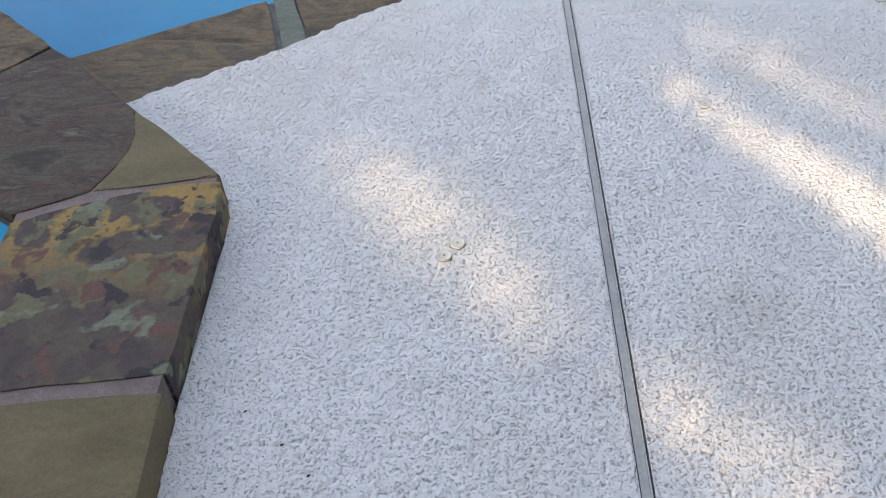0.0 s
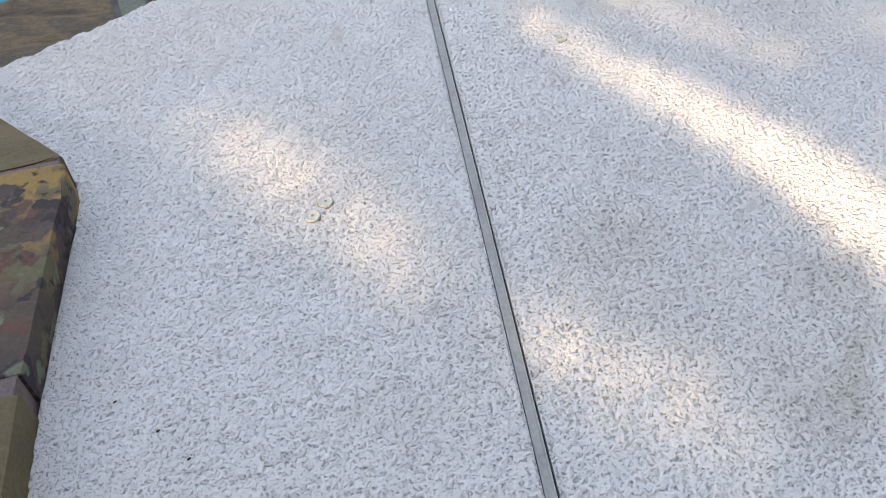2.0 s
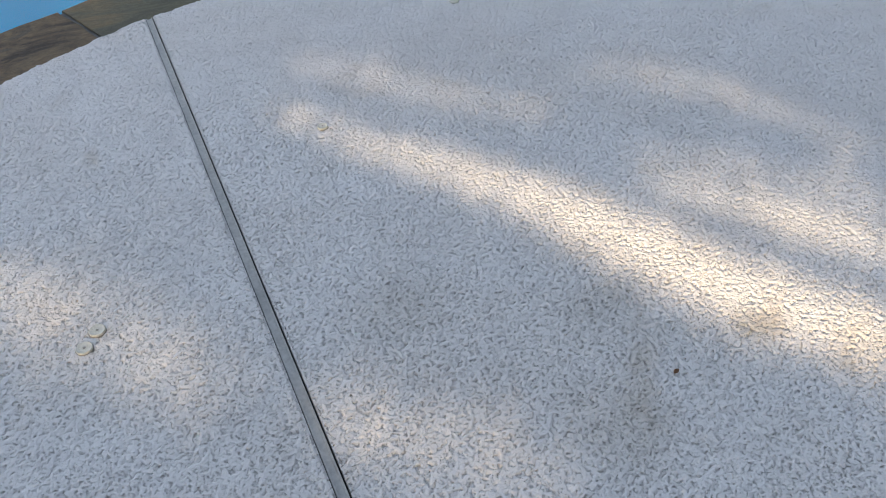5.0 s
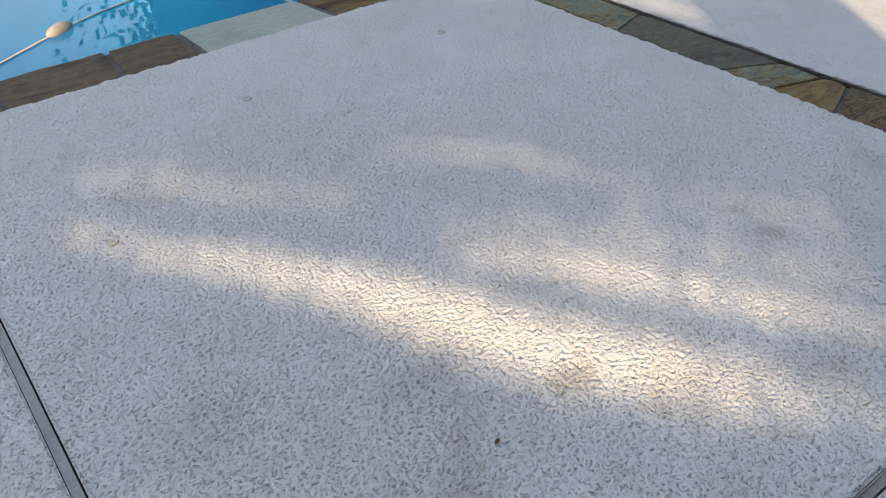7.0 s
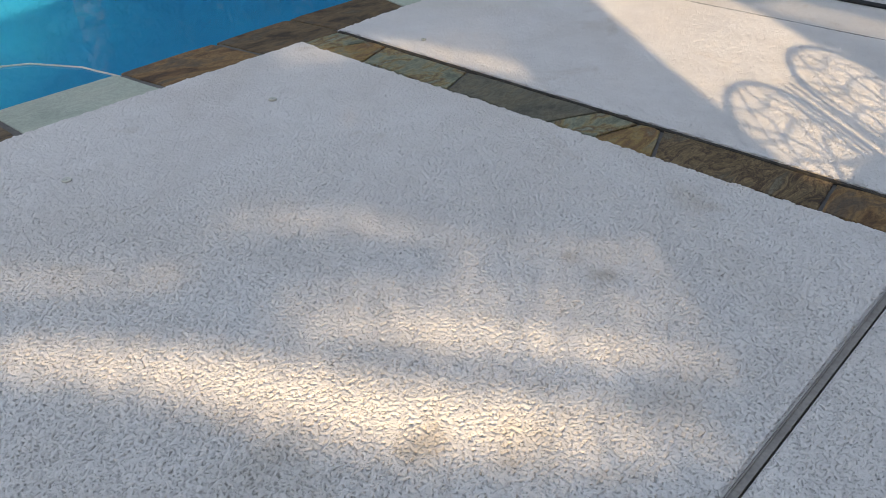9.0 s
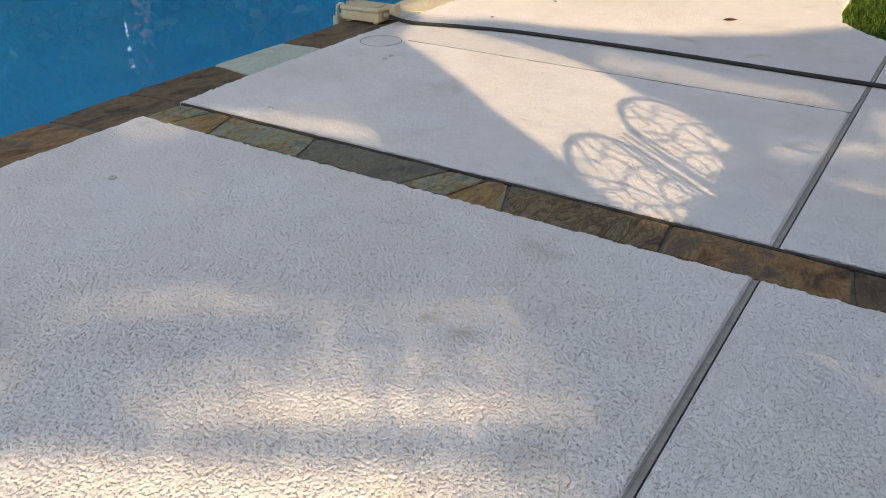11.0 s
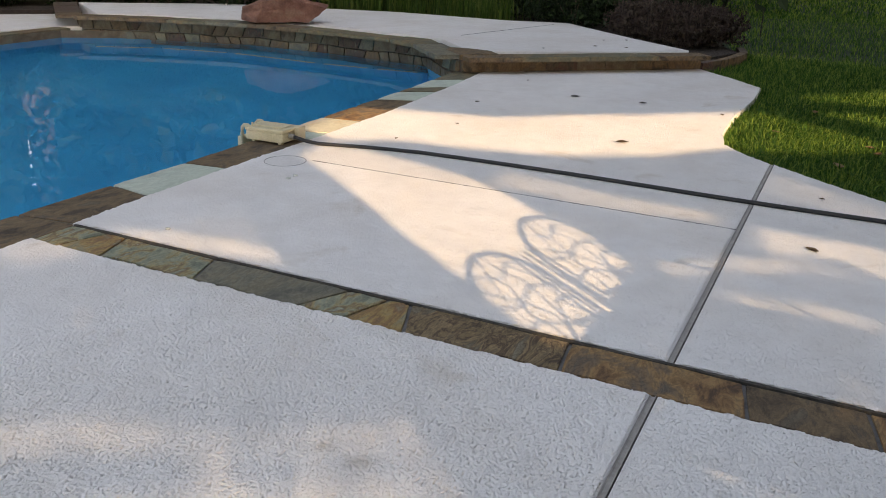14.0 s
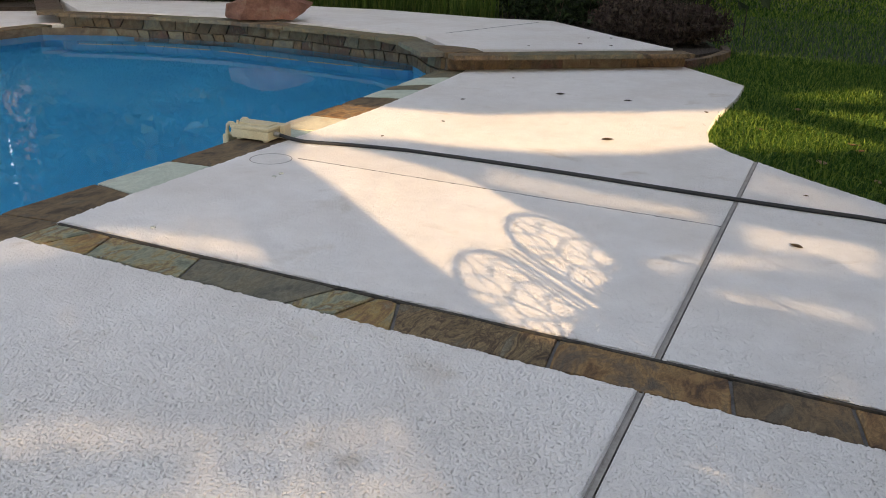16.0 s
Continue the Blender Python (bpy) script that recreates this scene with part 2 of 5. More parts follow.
UMBER = flag_material("umber_flagstone", [(0.38, (0.055, 0.040, 0.030)), (0.45, (0.12, 0.09, 0.062)), (0.50, (0.10, 0.073, 0.053)), (0.54, (0.125, 0.062, 0.047)), (0.57, (0.06, 0.038, 0.038)), (0.61, (0.11, 0.085, 0.06)), (0.66, (0.19, 0.16, 0.11))], 5, 0.7)
TANSTONE = flag_material("tan_flagstone", [(0.25, (0.125, 0.092, 0.046)), (0.5, (0.19, 0.145, 0.072)), (0.75, (0.24, 0.18, 0.09))], 3.5, 0.2)
MOSS = flag_material("green_and_rust_flagstone", [(0.34, (0.17, 0.19, 0.14)), (0.45, (0.30, 0.31, 0.22)), (0.50, (0.34, 0.27, 0.13)), (0.55, (0.20, 0.13, 0.07)), (0.60, (0.31, 0.33, 0.25)), (0.70, (0.22, 0.24, 0.18))], 5.5, 0.7)
GREYGREEN = flag_material("grey_green_flagstone", [(0.25, (0.12, 0.14, 0.11)), (0.5, (0.19, 0.215, 0.17)), (0.8, (0.15, 0.145, 0.10))], 5, 0.4)
# cream raised in the colour, standing in for sun on a coping stone
PALE = flag_material("brightened_cream_stone", [(0.25, (0.48, 0.43, 0.31)), (0.5, (0.62, 0.56, 0.41)), (0.8, (0.48, 0.37, 0.22))], 4, 0.35)
TANMOSS = flag_material("yellow_and_green_flagstone", [(0.25, (0.16, 0.15, 0.11)), (0.42, (0.27, 0.24, 0.15)), (0.52, (0.36, 0.24, 0.09)), (0.6, (0.24, 0.13, 0.06)), (0.7, (0.27, 0.27, 0.19))], 5.5, 0.6)
GREYOLIVE = flag_material("grey_olive_flagstone", [(0.36, (0.12, 0.115, 0.09)), (0.47, (0.185, 0.175, 0.13)), (0.54, (0.21, 0.185, 0.125)), (0.62, (0.15, 0.14, 0.11))], 5, 0.6)
VEINED = flag_material("rust_veined_flagstone", [(0.36, (0.08, 0.05, 0.03)), (0.44, (0.27, 0.19, 0.095)), (0.49, (0.10, 0.06, 0.035)), (0.53, (0.31, 0.22, 0.115)), (0.58, (0.14, 0.10, 0.06)), (0.65, (0.23, 0.20, 0.14))], 7, 0.8)
SLATE = slate_material()
WALLSTONE = flag_material("wall_flagstone", [(0.25, (0.05, 0.038, 0.027)), (0.45, (0.12, 0.09, 0.058)), (0.6, (0.18, 0.15, 0.10)), (0.78, (0.15, 0.15, 0.12))], 6)
RED_ROCK = plain("red_sandstone", [(0.3, (0.14, 0.055, 0.038)), (0.55, (0.24, 0.11, 0.075)), (0.75, (0.31, 0.19, 0.14))], 4, 0.85, 40, 0.02)
PLASTIC_GREY = plain("grey_vinyl_joint", [(0.3, (0.46, 0.45, 0.43)), (0.7, (0.58, 0.57, 0.54))], 10, 0.6, 90, 0.001)
PLASTIC_DIRTY = plain("stained_vinyl_joint", [(0.3, (0.32, 0.29, 0.265)), (0.7, (0.45, 0.42, 0.385))], 10, 0.6, 90, 0.001)
JOINT_DARK = plain("dirty_shaded_joint", [(0.3, (0.03, 0.028, 0.025)), (0.7, (0.09, 0.08, 0.07))], 20, 0.95, 100, 0.002)
CREAM = plain("cream_plastic", [(0.3, (0.60, 0.52, 0.34)), (0.7, (0.70, 0.62, 0.43))], 9, 0.42, 120, 0.0006)
RUBBER = plain("black_hose_rubber", [(0.3, (0.008, 0.009, 0.011)), (0.7, (0.02, 0.02, 0.023))], 15, 0.6, 120, 0.0006)
BRASS = plain("tarnished_metal", [(0.3, (0.25, 0.24, 0.21)), (0.7, (0.42, 0.40, 0.36))], 60, 0.45, 300, 0.0008, 0.7)
CAP = plain("weathered_cap", [(0.3, (0.62, 0.62, 0.55)), (0.7, (0.76, 0.75, 0.68))], 60, 0.6, 300, 0.0008)
IRON = plain("dark_wrought_iron", [(0.3, (0.02, 0.02, 0.02)), (0.7, (0.05, 0.045, 0.04))], 20, 0.55, 120, 0.001, 0.5)
BARK = plain("tree_bark", [(0.3, (0.05, 0.035, 0.025)), (0.7, (0.15, 0.11, 0.08))], 9, 0.9, 30, 0.02)
SOIL = plain("lawn_soil", [(0.3, (0.010, 0.022, 0.006)), (0.5, (0.016, 0.038, 0.009)), (0.7, (0.024, 0.048, 0.012))], 1.2, 0.95, 30, 0.02)
MULCH = plain("dark_mulch", [(0.3, (0.015, 0.011, 0.008)), (0.7, (0.06, 0.042, 0.03))], 20, 0.95, 60, 0.02)
DEADLEAF = plain("dry_brown_leaf", [(0.3, (0.05, 0.03, 0.015)), (0.7, (0.13, 0.08, 0.04))], 40, 0.7, 150, 0.001, 0, 0.8)
TANLEAF = plain("tan_leaf", [(0.3, (0.30, 0.17, 0.09)), (0.7, (0.45, 0.30, 0.18))], 40, 0.7, 150, 0.001, 0, 0.8)
DARK_SHEET = plain("dark_backdrop_sheet", [(0.3, (0.004, 0.010, 0.003)), (0.7, (0.016, 0.03, 0.01))], 0.4, 0.95, 3, 0.3)
POSTWHITE = plain("white_post_paint", [(0.3, (0.6, 0.58, 0.5)), (0.7, (0.75, 0.72, 0.62))], 5, 0.6, 80, 0.001)
WATER = water_material()
PLASTER = plaster_material()
GRASS = leaf_material("lawn_grass_blade", (0.020, 0.062, 0.009), (0.060, 0.142, 0.021), (0.26, 0.36, 0.065), 0.5)
TREELEAF = leaf_material("tree_leaf", (0.02, 0.045, 0.012), (0.035, 0.07, 0.018), (0.06, 0.10, 0.03), 0.15)
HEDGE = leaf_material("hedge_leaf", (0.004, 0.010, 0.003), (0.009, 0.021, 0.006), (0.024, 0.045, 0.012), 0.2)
BURGUNDY = leaf_material("burgundy_leaf", (0.020, 0.014, 0.011), (0.048, 0.031, 0.026), (0.085, 0.065, 0.048), 0.15)
TALLGRASS = leaf_material("ornamental_grass", (0.03, 0.06, 0.01), (0.065, 0.12, 0.02), (0.13, 0.17, 0.04), 0.4)


# ---- mesh helpers ----


def mesh_object(name, bm, material, parent=None, label="", smooth=False):
    me = bpy.data.meshes.new(name)
    bm.normal_update()
    bm.to_mesh(me)
    bm.free()
    me.materials.append(material)
    if smooth:
        me.polygons.foreach_set("use_smooth", [True] * len(me.polygons))
    ob = new(name, me)
    ob.parent = parent
    if label:
        tagged(ob, label)
    return ob


def part(name, bm, material, parent, label="", smooth=False):
    return mesh_object(name, bm, material, parent, label, smooth)


def empty(name, label, category, group="", kind="", at=(0, 0, 0)):
    ob = new(name)
    ob.location = at
    ob.empty_display_size = 0.1
    return tagged(ob, label, category, group, kind)


def prism(pts, z0, z1, bevel=0.0, bm=None):
    bm = bm or bmesh.new()
    lo = [bm.verts.new((x, y, z0)) for x, y in pts]
    hi = [bm.verts.new((x, y, z1)) for x, y in pts]
    n = len(pts)
    area = sum(pts[i][0] * pts[(i + 1) % n][1] - pts[(i + 1) % n][0] * pts[i][1] for i in range(n))
    if area < 0:
        lo.reverse()
        hi.reverse()
    top = bm.faces.new(hi)
    bm.faces.new(lo[::-1])
    for i in range(n):
        bm.faces.new((lo[i], lo[(i + 1) % n], hi[(i + 1) % n], hi[i]))
    if bevel:
        bmesh.ops.bevel(bm, geom=list(top.edges), offset=bevel, segments=2, affect='EDGES', profile=0.6)
    return bm


def ragged(pts, step, amount, rng, keep=()):
    """The outline with points every step and a small wander, keeping the sides named in keep straight."""
    out = []
    for i, (a, b) in enumerate(zip(pts, pts[1:] + pts[:1])):
        a, b = Vector(a), Vector(b)
        k = max(1, int((b - a).length / step))
        side = (b - a).normalized()
        off = Vector((-side.y, side.x))
        for j in range(k):
            p = a.lerp(b, j / k)
            if i not in keep and j:
                p = p + off * rng.uniform(-amount, amount) + side * rng.uniform(-0.3, 0.3) * step
            out.append((p.x, p.y))
    return out


def box(bm, x0, y0, z0, x1, y1, z1, bevel=0.0):
    made = bmesh.ops.create_cube(bm, size=1)["verts"]
    for v in made:
        v.co = (x0 + (v.co.x + 0.5) * (x1 - x0), y0 + (v.co.y + 0.5) * (y1 - y0), z0 + (v.co.z + 0.5) * (z1 - z0))
    if bevel:
        es = {e for v in made for e in v.link_edges}
        bmesh.ops.bevel(bm, geom=list(es), offset=bevel, segments=2, affect='EDGES', profile=0.6)
    return bm


def tube(bm, pts, radius, sides=8, taper=None):
    """A round bar along pts; taper: the radius at the far end."""
    rings = []
    pts = [Vector(p) for p in pts]
    for i, p in enumerate(pts):
        d = (pts[min(i + 1, len(pts) - 1)] - pts[max(i - 1, 0)]).normalized()
        up = Vector((0, 0, 1)) if abs(d.z) < 0.95 else Vector((1, 0, 0))
        s = d.cross(up).normalized()
        u = s.cross(d)
        f = i / (len(pts) - 1)
        r = radius if taper is None else radius + (taper - radius) * f
        rings.append([bm.verts.new(p + (s * math.cos(a) + u * math.sin(a)) * r) for a in (2 * math.pi * k / sides for k in range(sides))])
    for a, b in zip(rings, rings[1:]):
        for k in range(sides):
            bm.faces.new((a[k], a[(k + 1) % sides], b[(k + 1) % sides], b[k]))
    bm.faces.new(rings[0][::-1])
    bm.faces.new(rings[-1])
    return bm


def quads_mesh(name, material, verts, faces, parent=None):
    me = bpy.data.meshes.new(name)
    me.from_pydata(verts, [], faces)
    me.materials.append(material)
    ob = new(name, me)
    ob.parent = parent
    return ob


def leaves(name, material, centres, length, width, rng, parent=None, droop=0.0):
    """Folded leaves of two faces each at the given centres, turned at random."""
    n = len(centres)
    c = np.asarray(centres, float)
    d = rng.normal(size=(n, 3))
    d[:, 2] -= droop
    d /= np.linalg.norm(d, axis=1)[:, None]
    s = np.cross(d, rng.normal(size=(n, 3)))
    s /= np.linalg.norm(s, axis=1)[:, None] + 1e-9
    up = np.cross(s, d)
    le = (length * rng.uniform(0.6, 1.3, n))[:, None]
    w = (width * rng.uniform(0.6, 1.3, n))[:, None]
    v = np.stack([c - d * le / 2, c + s * w / 2 + up * w * 0.15, c + d * le / 2, c - s * w / 2 + up * w * 0.15], 1).reshape(-1, 3)
    i = np.arange(n)[:, None] * 4
    f = np.concatenate([i + [0, 1, 2], i + [0, 2, 3]], 1).reshape(-1, 3)
    return quads_mesh(name, material, v.tolist(), f.tolist(), parent)


def blades(name, material, roots, height, width, lean, rng, parent=None):
    """Bent grass blades of three faces each, rooted at the given places."""
    n = len(roots)
    r = np.asarray(roots, float)
    a = rng.uniform(0, 2 * np.pi, n)
    d = np.stack([np.cos(a), np.sin(a), 0 * a], 1)
    s = np.stack([-np.sin(a), np.cos(a), 0 * a], 1)
    h = (height * rng.uniform(0.45, 1.25, n))[:, None]
    k = (lean * rng.uniform(0.1, 1.3, n))[:, None]
    w = (width * rng.uniform(0.6, 1.3, n))[:, None]
    up = np.array([0, 0, 1.0])
    mid = r + up * h * 0.6 + d * h * k * 0.35
    tip = r + up * h * (1 - 0.3 * k) + d * h * k
    v = np.stack([r - s * w / 2, r + s * w / 2, mid - s * w * 0.4, mid + s * w * 0.4, tip], 1).reshape(-1, 3)
    i = np.arange(n)[:, None] * 5
    f = np.concatenate([i + [0, 1, 3], i + [0, 3, 2], i + [2, 3, 4]], 1).reshape(-1, 3)
    return quads_mesh(name, material, v.tolist(), f.tolist(), parent)


def inside(poly, p):
    """Whether each row of p lies in the polygon."""
    x, y = p[:, 0], p[:, 1]
    hit = np.zeros(len(p), bool)
    for (x0, y0), (x1, y1) in zip(poly, poly[1:] + poly[:1]):
        cross = (y0 > y) != (y1 > y)
        hit ^= cross & (x < (x1 - x0) * (y - y0) / (y1 - y0 + 1e-12) + x0)
    return hit


def on_line(line, x):
    return float(np.interp(x, [p[0] for p in line], [p[1] for p in line]))

# ---- ground, pool and deck ----
OUTER = [(-1.60, 1.16), (-0.98, 1.57), (-0.72, 1.80), (-0.43, 2.00), (-0.05, 2.19), (0.31, 2.30), (0.77, 2.31), (1.8, 2.33), (2.83, 2.345), (3.37, 2.385), (4.08, 2.40), (5.06, 2.42), (6.14, 2.46), (7.7, 2.59), (8.66, 2.71)]
INNER = [(-1.90, 1.42), (-1.08, 1.92), (-0.88, 2.09), (-0.60, 2.29), (-0.15, 2.50), (0.30, 2.61), (0.80, 2.62), (1.75, 2.64), (2.76, 2.69), (3.42, 2.70), (4.04, 2.70), (5.0, 2.74), (6.11, 2.80), (7.4, 2.87), (8.55, 2.96)]
FAR_WALL = [(8.55, 2.93), (9.55, 3.85), (9.80, 5.5), (9.85, 6.9), (9.45, 8.4), (8.75, 9.45)]
POOL = INNER + FAR_WALL[1:] + [(7.0, 9.35), (4.0, 9.9), (0.5, 9.9), (-3.4, 8.6), (-4.2, 5.6), (-3.0, 2.9)]
SPA = [(-0.997, 0.782), (-0.975, 0.60), (-0.964, 0.05), (-0.925, -0.6), (-1.3, -1.6), (-2.6, -1.7), (-3.2, -0.4), (-2.9, 1.1), (-1.99, 1.73), (-1.71, 1.45)]
DECK_Z = 0.006
WATER_Z = -0.11
LAWN = [(10.44, 0.70), (9.9, 0.25), (9.39, -0.13), (8.6, -0.16), (7.6, -0.12), (6.9, -0.14), (6.48, -0.21), (6.25, -0.38), (6.02, -0.61), (5.72, -0.95), (5.44, -1.30), (4.9, -2.0), (4.2, -3.2), (3.6, -5.0)]
rng = random.Random(4)
nrg = np.random.default_rng(7)


def sheet_with_hole(outer, hole, z):
    bm = bmesh.new()
    edges = []
    for loop in (outer, hole):
        vs = [bm.verts.new((x, y, z)) for x, y in loop]
        edges += [bm.edges.new((a, b)) for a, b in zip(vs, vs[1:] + vs[:1])]
    bmesh.ops.triangle_fill(bm, edges=edges, use_beauty=True, normal=(0, 0, 1))
    return bm


ground = mesh_object("ground", sheet_with_hole([(-300, -300), (300, -300), (300, 300), (-300, 300)], POOL, -0.09), SOIL)
tagged(ground, "dark green lawn ground reaching to the trees", "lawn", kind="structure")

# basin
bm = bmesh.new()
top = [bm.verts.new((x, y, -0.20)) for x, y in POOL]
cx, cy = 3.4, 5.9
mid = [bm.verts.new((x, y, -1.15)) for x, y in POOL]
low = [bm.verts.new((cx + (x - cx) * 0.55, cy + (y - cy) * 0.55, -1.9)) for x, y in POOL]
for a, b in ((top, mid), (mid, low)):
    for i in range(len(POOL)):
        j = (i + 1) % len(POOL)
        bm.faces.new((a[i], a[j], b[j], b[i]))
bm.faces.new(low)
basin = mesh_object("pool_basin", bm, PLASTER)
tagged(basin, "blue plastered swimming pool basin under clear water", "pool", kind="structure")
LEDGE = [(9.50, 3.90), (9.42, 4.6), (9.36, 5.4), (9.42, 6.9), (9.18, 8.0), (8.72, 8.85)]
tagged(mesh_object("pool_ledge", prism(FAR_WALL[1:5] + [(8.9, 9.2)] + LEDGE[::-1], -1.2, -0.66), PLASTER), "blue plastered ledge under water along the pool wall", "pool ledge", kind="structure")
for a, b in zip(LEDGE, LEDGE[1:]):
    d = (Vector(b) - Vector(a)).normalized()
    side = Vector((-d.y, d.x)) * 0.06
    q = [Vector(a) + d * 0.08, Vector(b) - d * 0.08]
    tagged(mesh_object("ledge_tile", prism([tuple(q[0]), tuple(q[1]), tuple(q[1] - side), tuple(q[0] - side)], -0.665, -0.645, 0.004), PALE), "pale tile edge of the underwater ledge", "pool tile", kind="structure")
bm = bmesh.new()
ra, rb = ([bm.verts.new((x, y, z)) for x, y in POOL] for z in (-0.02, -0.205))
for i in range(len(POOL)):
    j = (i + 1) % len(POOL)
    bm.faces.new((ra[i], ra[j], rb[j], rb[i]))
tagged(mesh_object("waterline", bm, WALLSTONE), "band of dark stone tile at the pool's waterline", "pool tile", kind="structure")
bm = bmesh.new()
bm.faces.new([bm.verts.new((x, y, WATER_Z)) for x, y in POOL])
bmesh.ops.triangulate(bm, faces=bm.faces[:])
water = mesh_object("water", bm, WATER)
water.visible_shadow = False
tagged(water, "clear blue pool water with small ripples", "water", kind="structure")

# deck panels
JW = 0.014                               # half the width of an expansion joint
JY = -0.598                              # the joint that runs away from the pool edge's line
SX0, SX1 = 2.585, 2.83                   # the stone strip


def outer_between(a, b):
    mids = [p for p in OUTER if a < p[0] < b]
    return [(a, on_line(OUTER, a)), *mids, (b, on_line(OUTER, b))]


deck = empty("deck", "white pebble-textured concrete pool deck", "pool deck", kind="structure")


def panel(pts, keep=(), step=0.022, amount=0.008):
    """A slab of the deck with a hand-troweled edge; gives back the outline that it has."""
    edge = ragged(pts, step, amount, rng, keep)
    part("panel", prism(edge, -0.08, DECK_Z), DECK, deck)
    return edge


TABLE = nrg.uniform(0, 2 * np.pi, (256, 256))


def gradient_noise(x, y):
    ix, iy = np.floor(x).astype(int), np.floor(y).astype(int)
    fx, fy = x - ix, y - iy
    u, v = fx * fx * fx * (fx * (fx * 6 - 15) + 10), fy * fy * fy * (fy * (fy * 6 - 15) + 10)

    def corner(i, j):
        a = TABLE[(ix + i) % 256, (iy + j) % 256]
        return np.cos(a) * (fx - i) + np.sin(a) * (fy - j)
    low = corner(0, 0) * (1 - u) + corner(1, 0) * u
    high = corner(0, 1) * (1 - u) + corner(1, 1) * u
    return low * (1 - v) + high * v


def coat(outline, x0, x1, y0, y1, step):
    """The troweled coat of a panel: lumps and pits as real relief over the stretch given."""
    xs, ys = np.arange(x0, x1, step), np.arange(y0, y1, step)
    gx, gy = (q.ravel() for q in np.meshgrid(xs, ys))
    gx, gy = gx + nrg.uniform(-0.12, 0.12, len(gx)) * step, gy + nrg.uniform(-0.12, 0.12, len(gx)) * step
    keep = np.ones(len(gx), bool)
    for dx, dy in ((0.004, 0), (-0.004, 0), (0, 0.004), (0, -0.004)):
        keep &= inside(outline, np.stack([gx + dx, gy + dy], 1))
    wx = gx + 0.004 * gradient_noise(gx * 31, gy * 31 + 9)
    wy = gy + 0.004 * gradient_noise(gx * 31 + 40, gy * 31)
    k = gradient_noise(wx * 112, wy * 112) + 0.25 * gradient_noise(wx * 61 + 7, wy * 61) + 0.16 * gradient_noise(wx * 19, wy * 19 + 3)
    pit = np.clip((k + 0.46) / 0.40, 0, 1)
    k = 0.74 * pit * pit * (3 - 2 * pit) + 0.26 * np.clip(k * 0.9 + 0.5, 0, 1) + 0.06 * gradient_noise(wx * 7, wy * 7)
    gz = DECK_Z + 0.0006 + RELIEF * k
    nx, ny = len(xs), len(ys)
    i = (np.arange(ny - 1)[:, None] * nx + np.arange(nx - 1)[None]).ravel()
    quads = np.stack([i, i + 1, i + nx + 1, i + nx], 1)
    quads = quads[keep[quads].all(1)]
    used, where = np.unique(quads, return_inverse=True)
    quads = where.reshape(-1, 4)
    me = bpy.data.meshes.new("textured_coat")
    me.vertices.add(len(used))
    me.vertices.foreach_set("co", np.stack([gx[used], gy[used], gz[used]], 1).astype(np.float32).ravel())
    me.loops.add(quads.size)
    me.loops.foreach_set("vertex_index", quads.astype(np.int32).ravel())
    me.polygons.add(len(quads))
    me.polygons.foreach_set("loop_start", np.arange(0, quads.size, 4, dtype=np.int32))
    me.polygons.foreach_set("use_smooth", np.ones(len(quads), bool))
    me.update(calc_edges=True)
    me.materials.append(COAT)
    ob = new("textured_coat", me)
    ob.parent = deck
    return ob


left = [(-JW, -5.0), (-JW, on_line(OUTER, -JW))] + [p for p in OUTER[::-1] if p[0] < -JW] + [SPA[0], SPA[1], SPA[2], SPA[3], (-0.86, -5.0)]
turn_in = len([p for p in OUTER if p[0] < -JW]) + 2
left_panel = panel(left, keep=(0, *range(turn_in - 1, turn_in + 4)))
NEAR = float(np.arange(-0.45, 0.7, 0.0043)[-1])
coat(left_panel, -1.0, 0.0, -0.45, 0.7, 0.0043)
coat(left_panel, -1.45, 0.0, NEAR, 2.2, 0.0050)
o2 = outer_between(JW, SX0)
mid_panel = panel([(JW, JY + JW), (SX0, JY + JW)] + o2[::-1], keep=(0, len(o2) + 1))
NEAR = float(np.arange(JY, 1.45, 0.0036)[-1])
coat(mid_panel, JW, SX0 + 0.01, JY, 1.45, 0.0036)
coat(mid_panel, JW, SX0 + 0.01, NEAR, 2.36, 0.0058)
low_panel = panel([(JW, -5.0), (SX0, -5.0), (SX0, JY - JW), (JW, JY - JW)], keep=(2, 3))
coat(low_panel, 1.2, SX0 + 0.01, -1.6, JY, 0.0056)
o3 = outer_between(SX1, 8.66)
far = [(8.66, 2.80), (10.44, 0.70)]
far_panel = panel([(SX1, JY + JW), (6.03, JY + JW)] + LAWN[7:0:-1] + far[::-1] + o3[::-1], keep=(0,))
coat(far_panel, SX1 - 0.01, 4.468, JY, 2.42, 0.0080)
side_panel = panel([(SX1, -5.0), (3.6, -5.0)] + LAWN[13:8:-1] + [(6.03, JY - JW), (SX1, JY - JW)], keep=(7,))
coat(side_panel, SX1 - 0.01, 4.6, -1.6, JY, 0.0075)
panel([(-8.0, -6.0), (-3.15, -6.0), (-3.2, -0.4), (-2.6, -1.7), (-1.3, -1.6), (-0.88, -0.7), (-0.88, -6.0), (-0.88, -9.0), (-8.0, -9.0)])


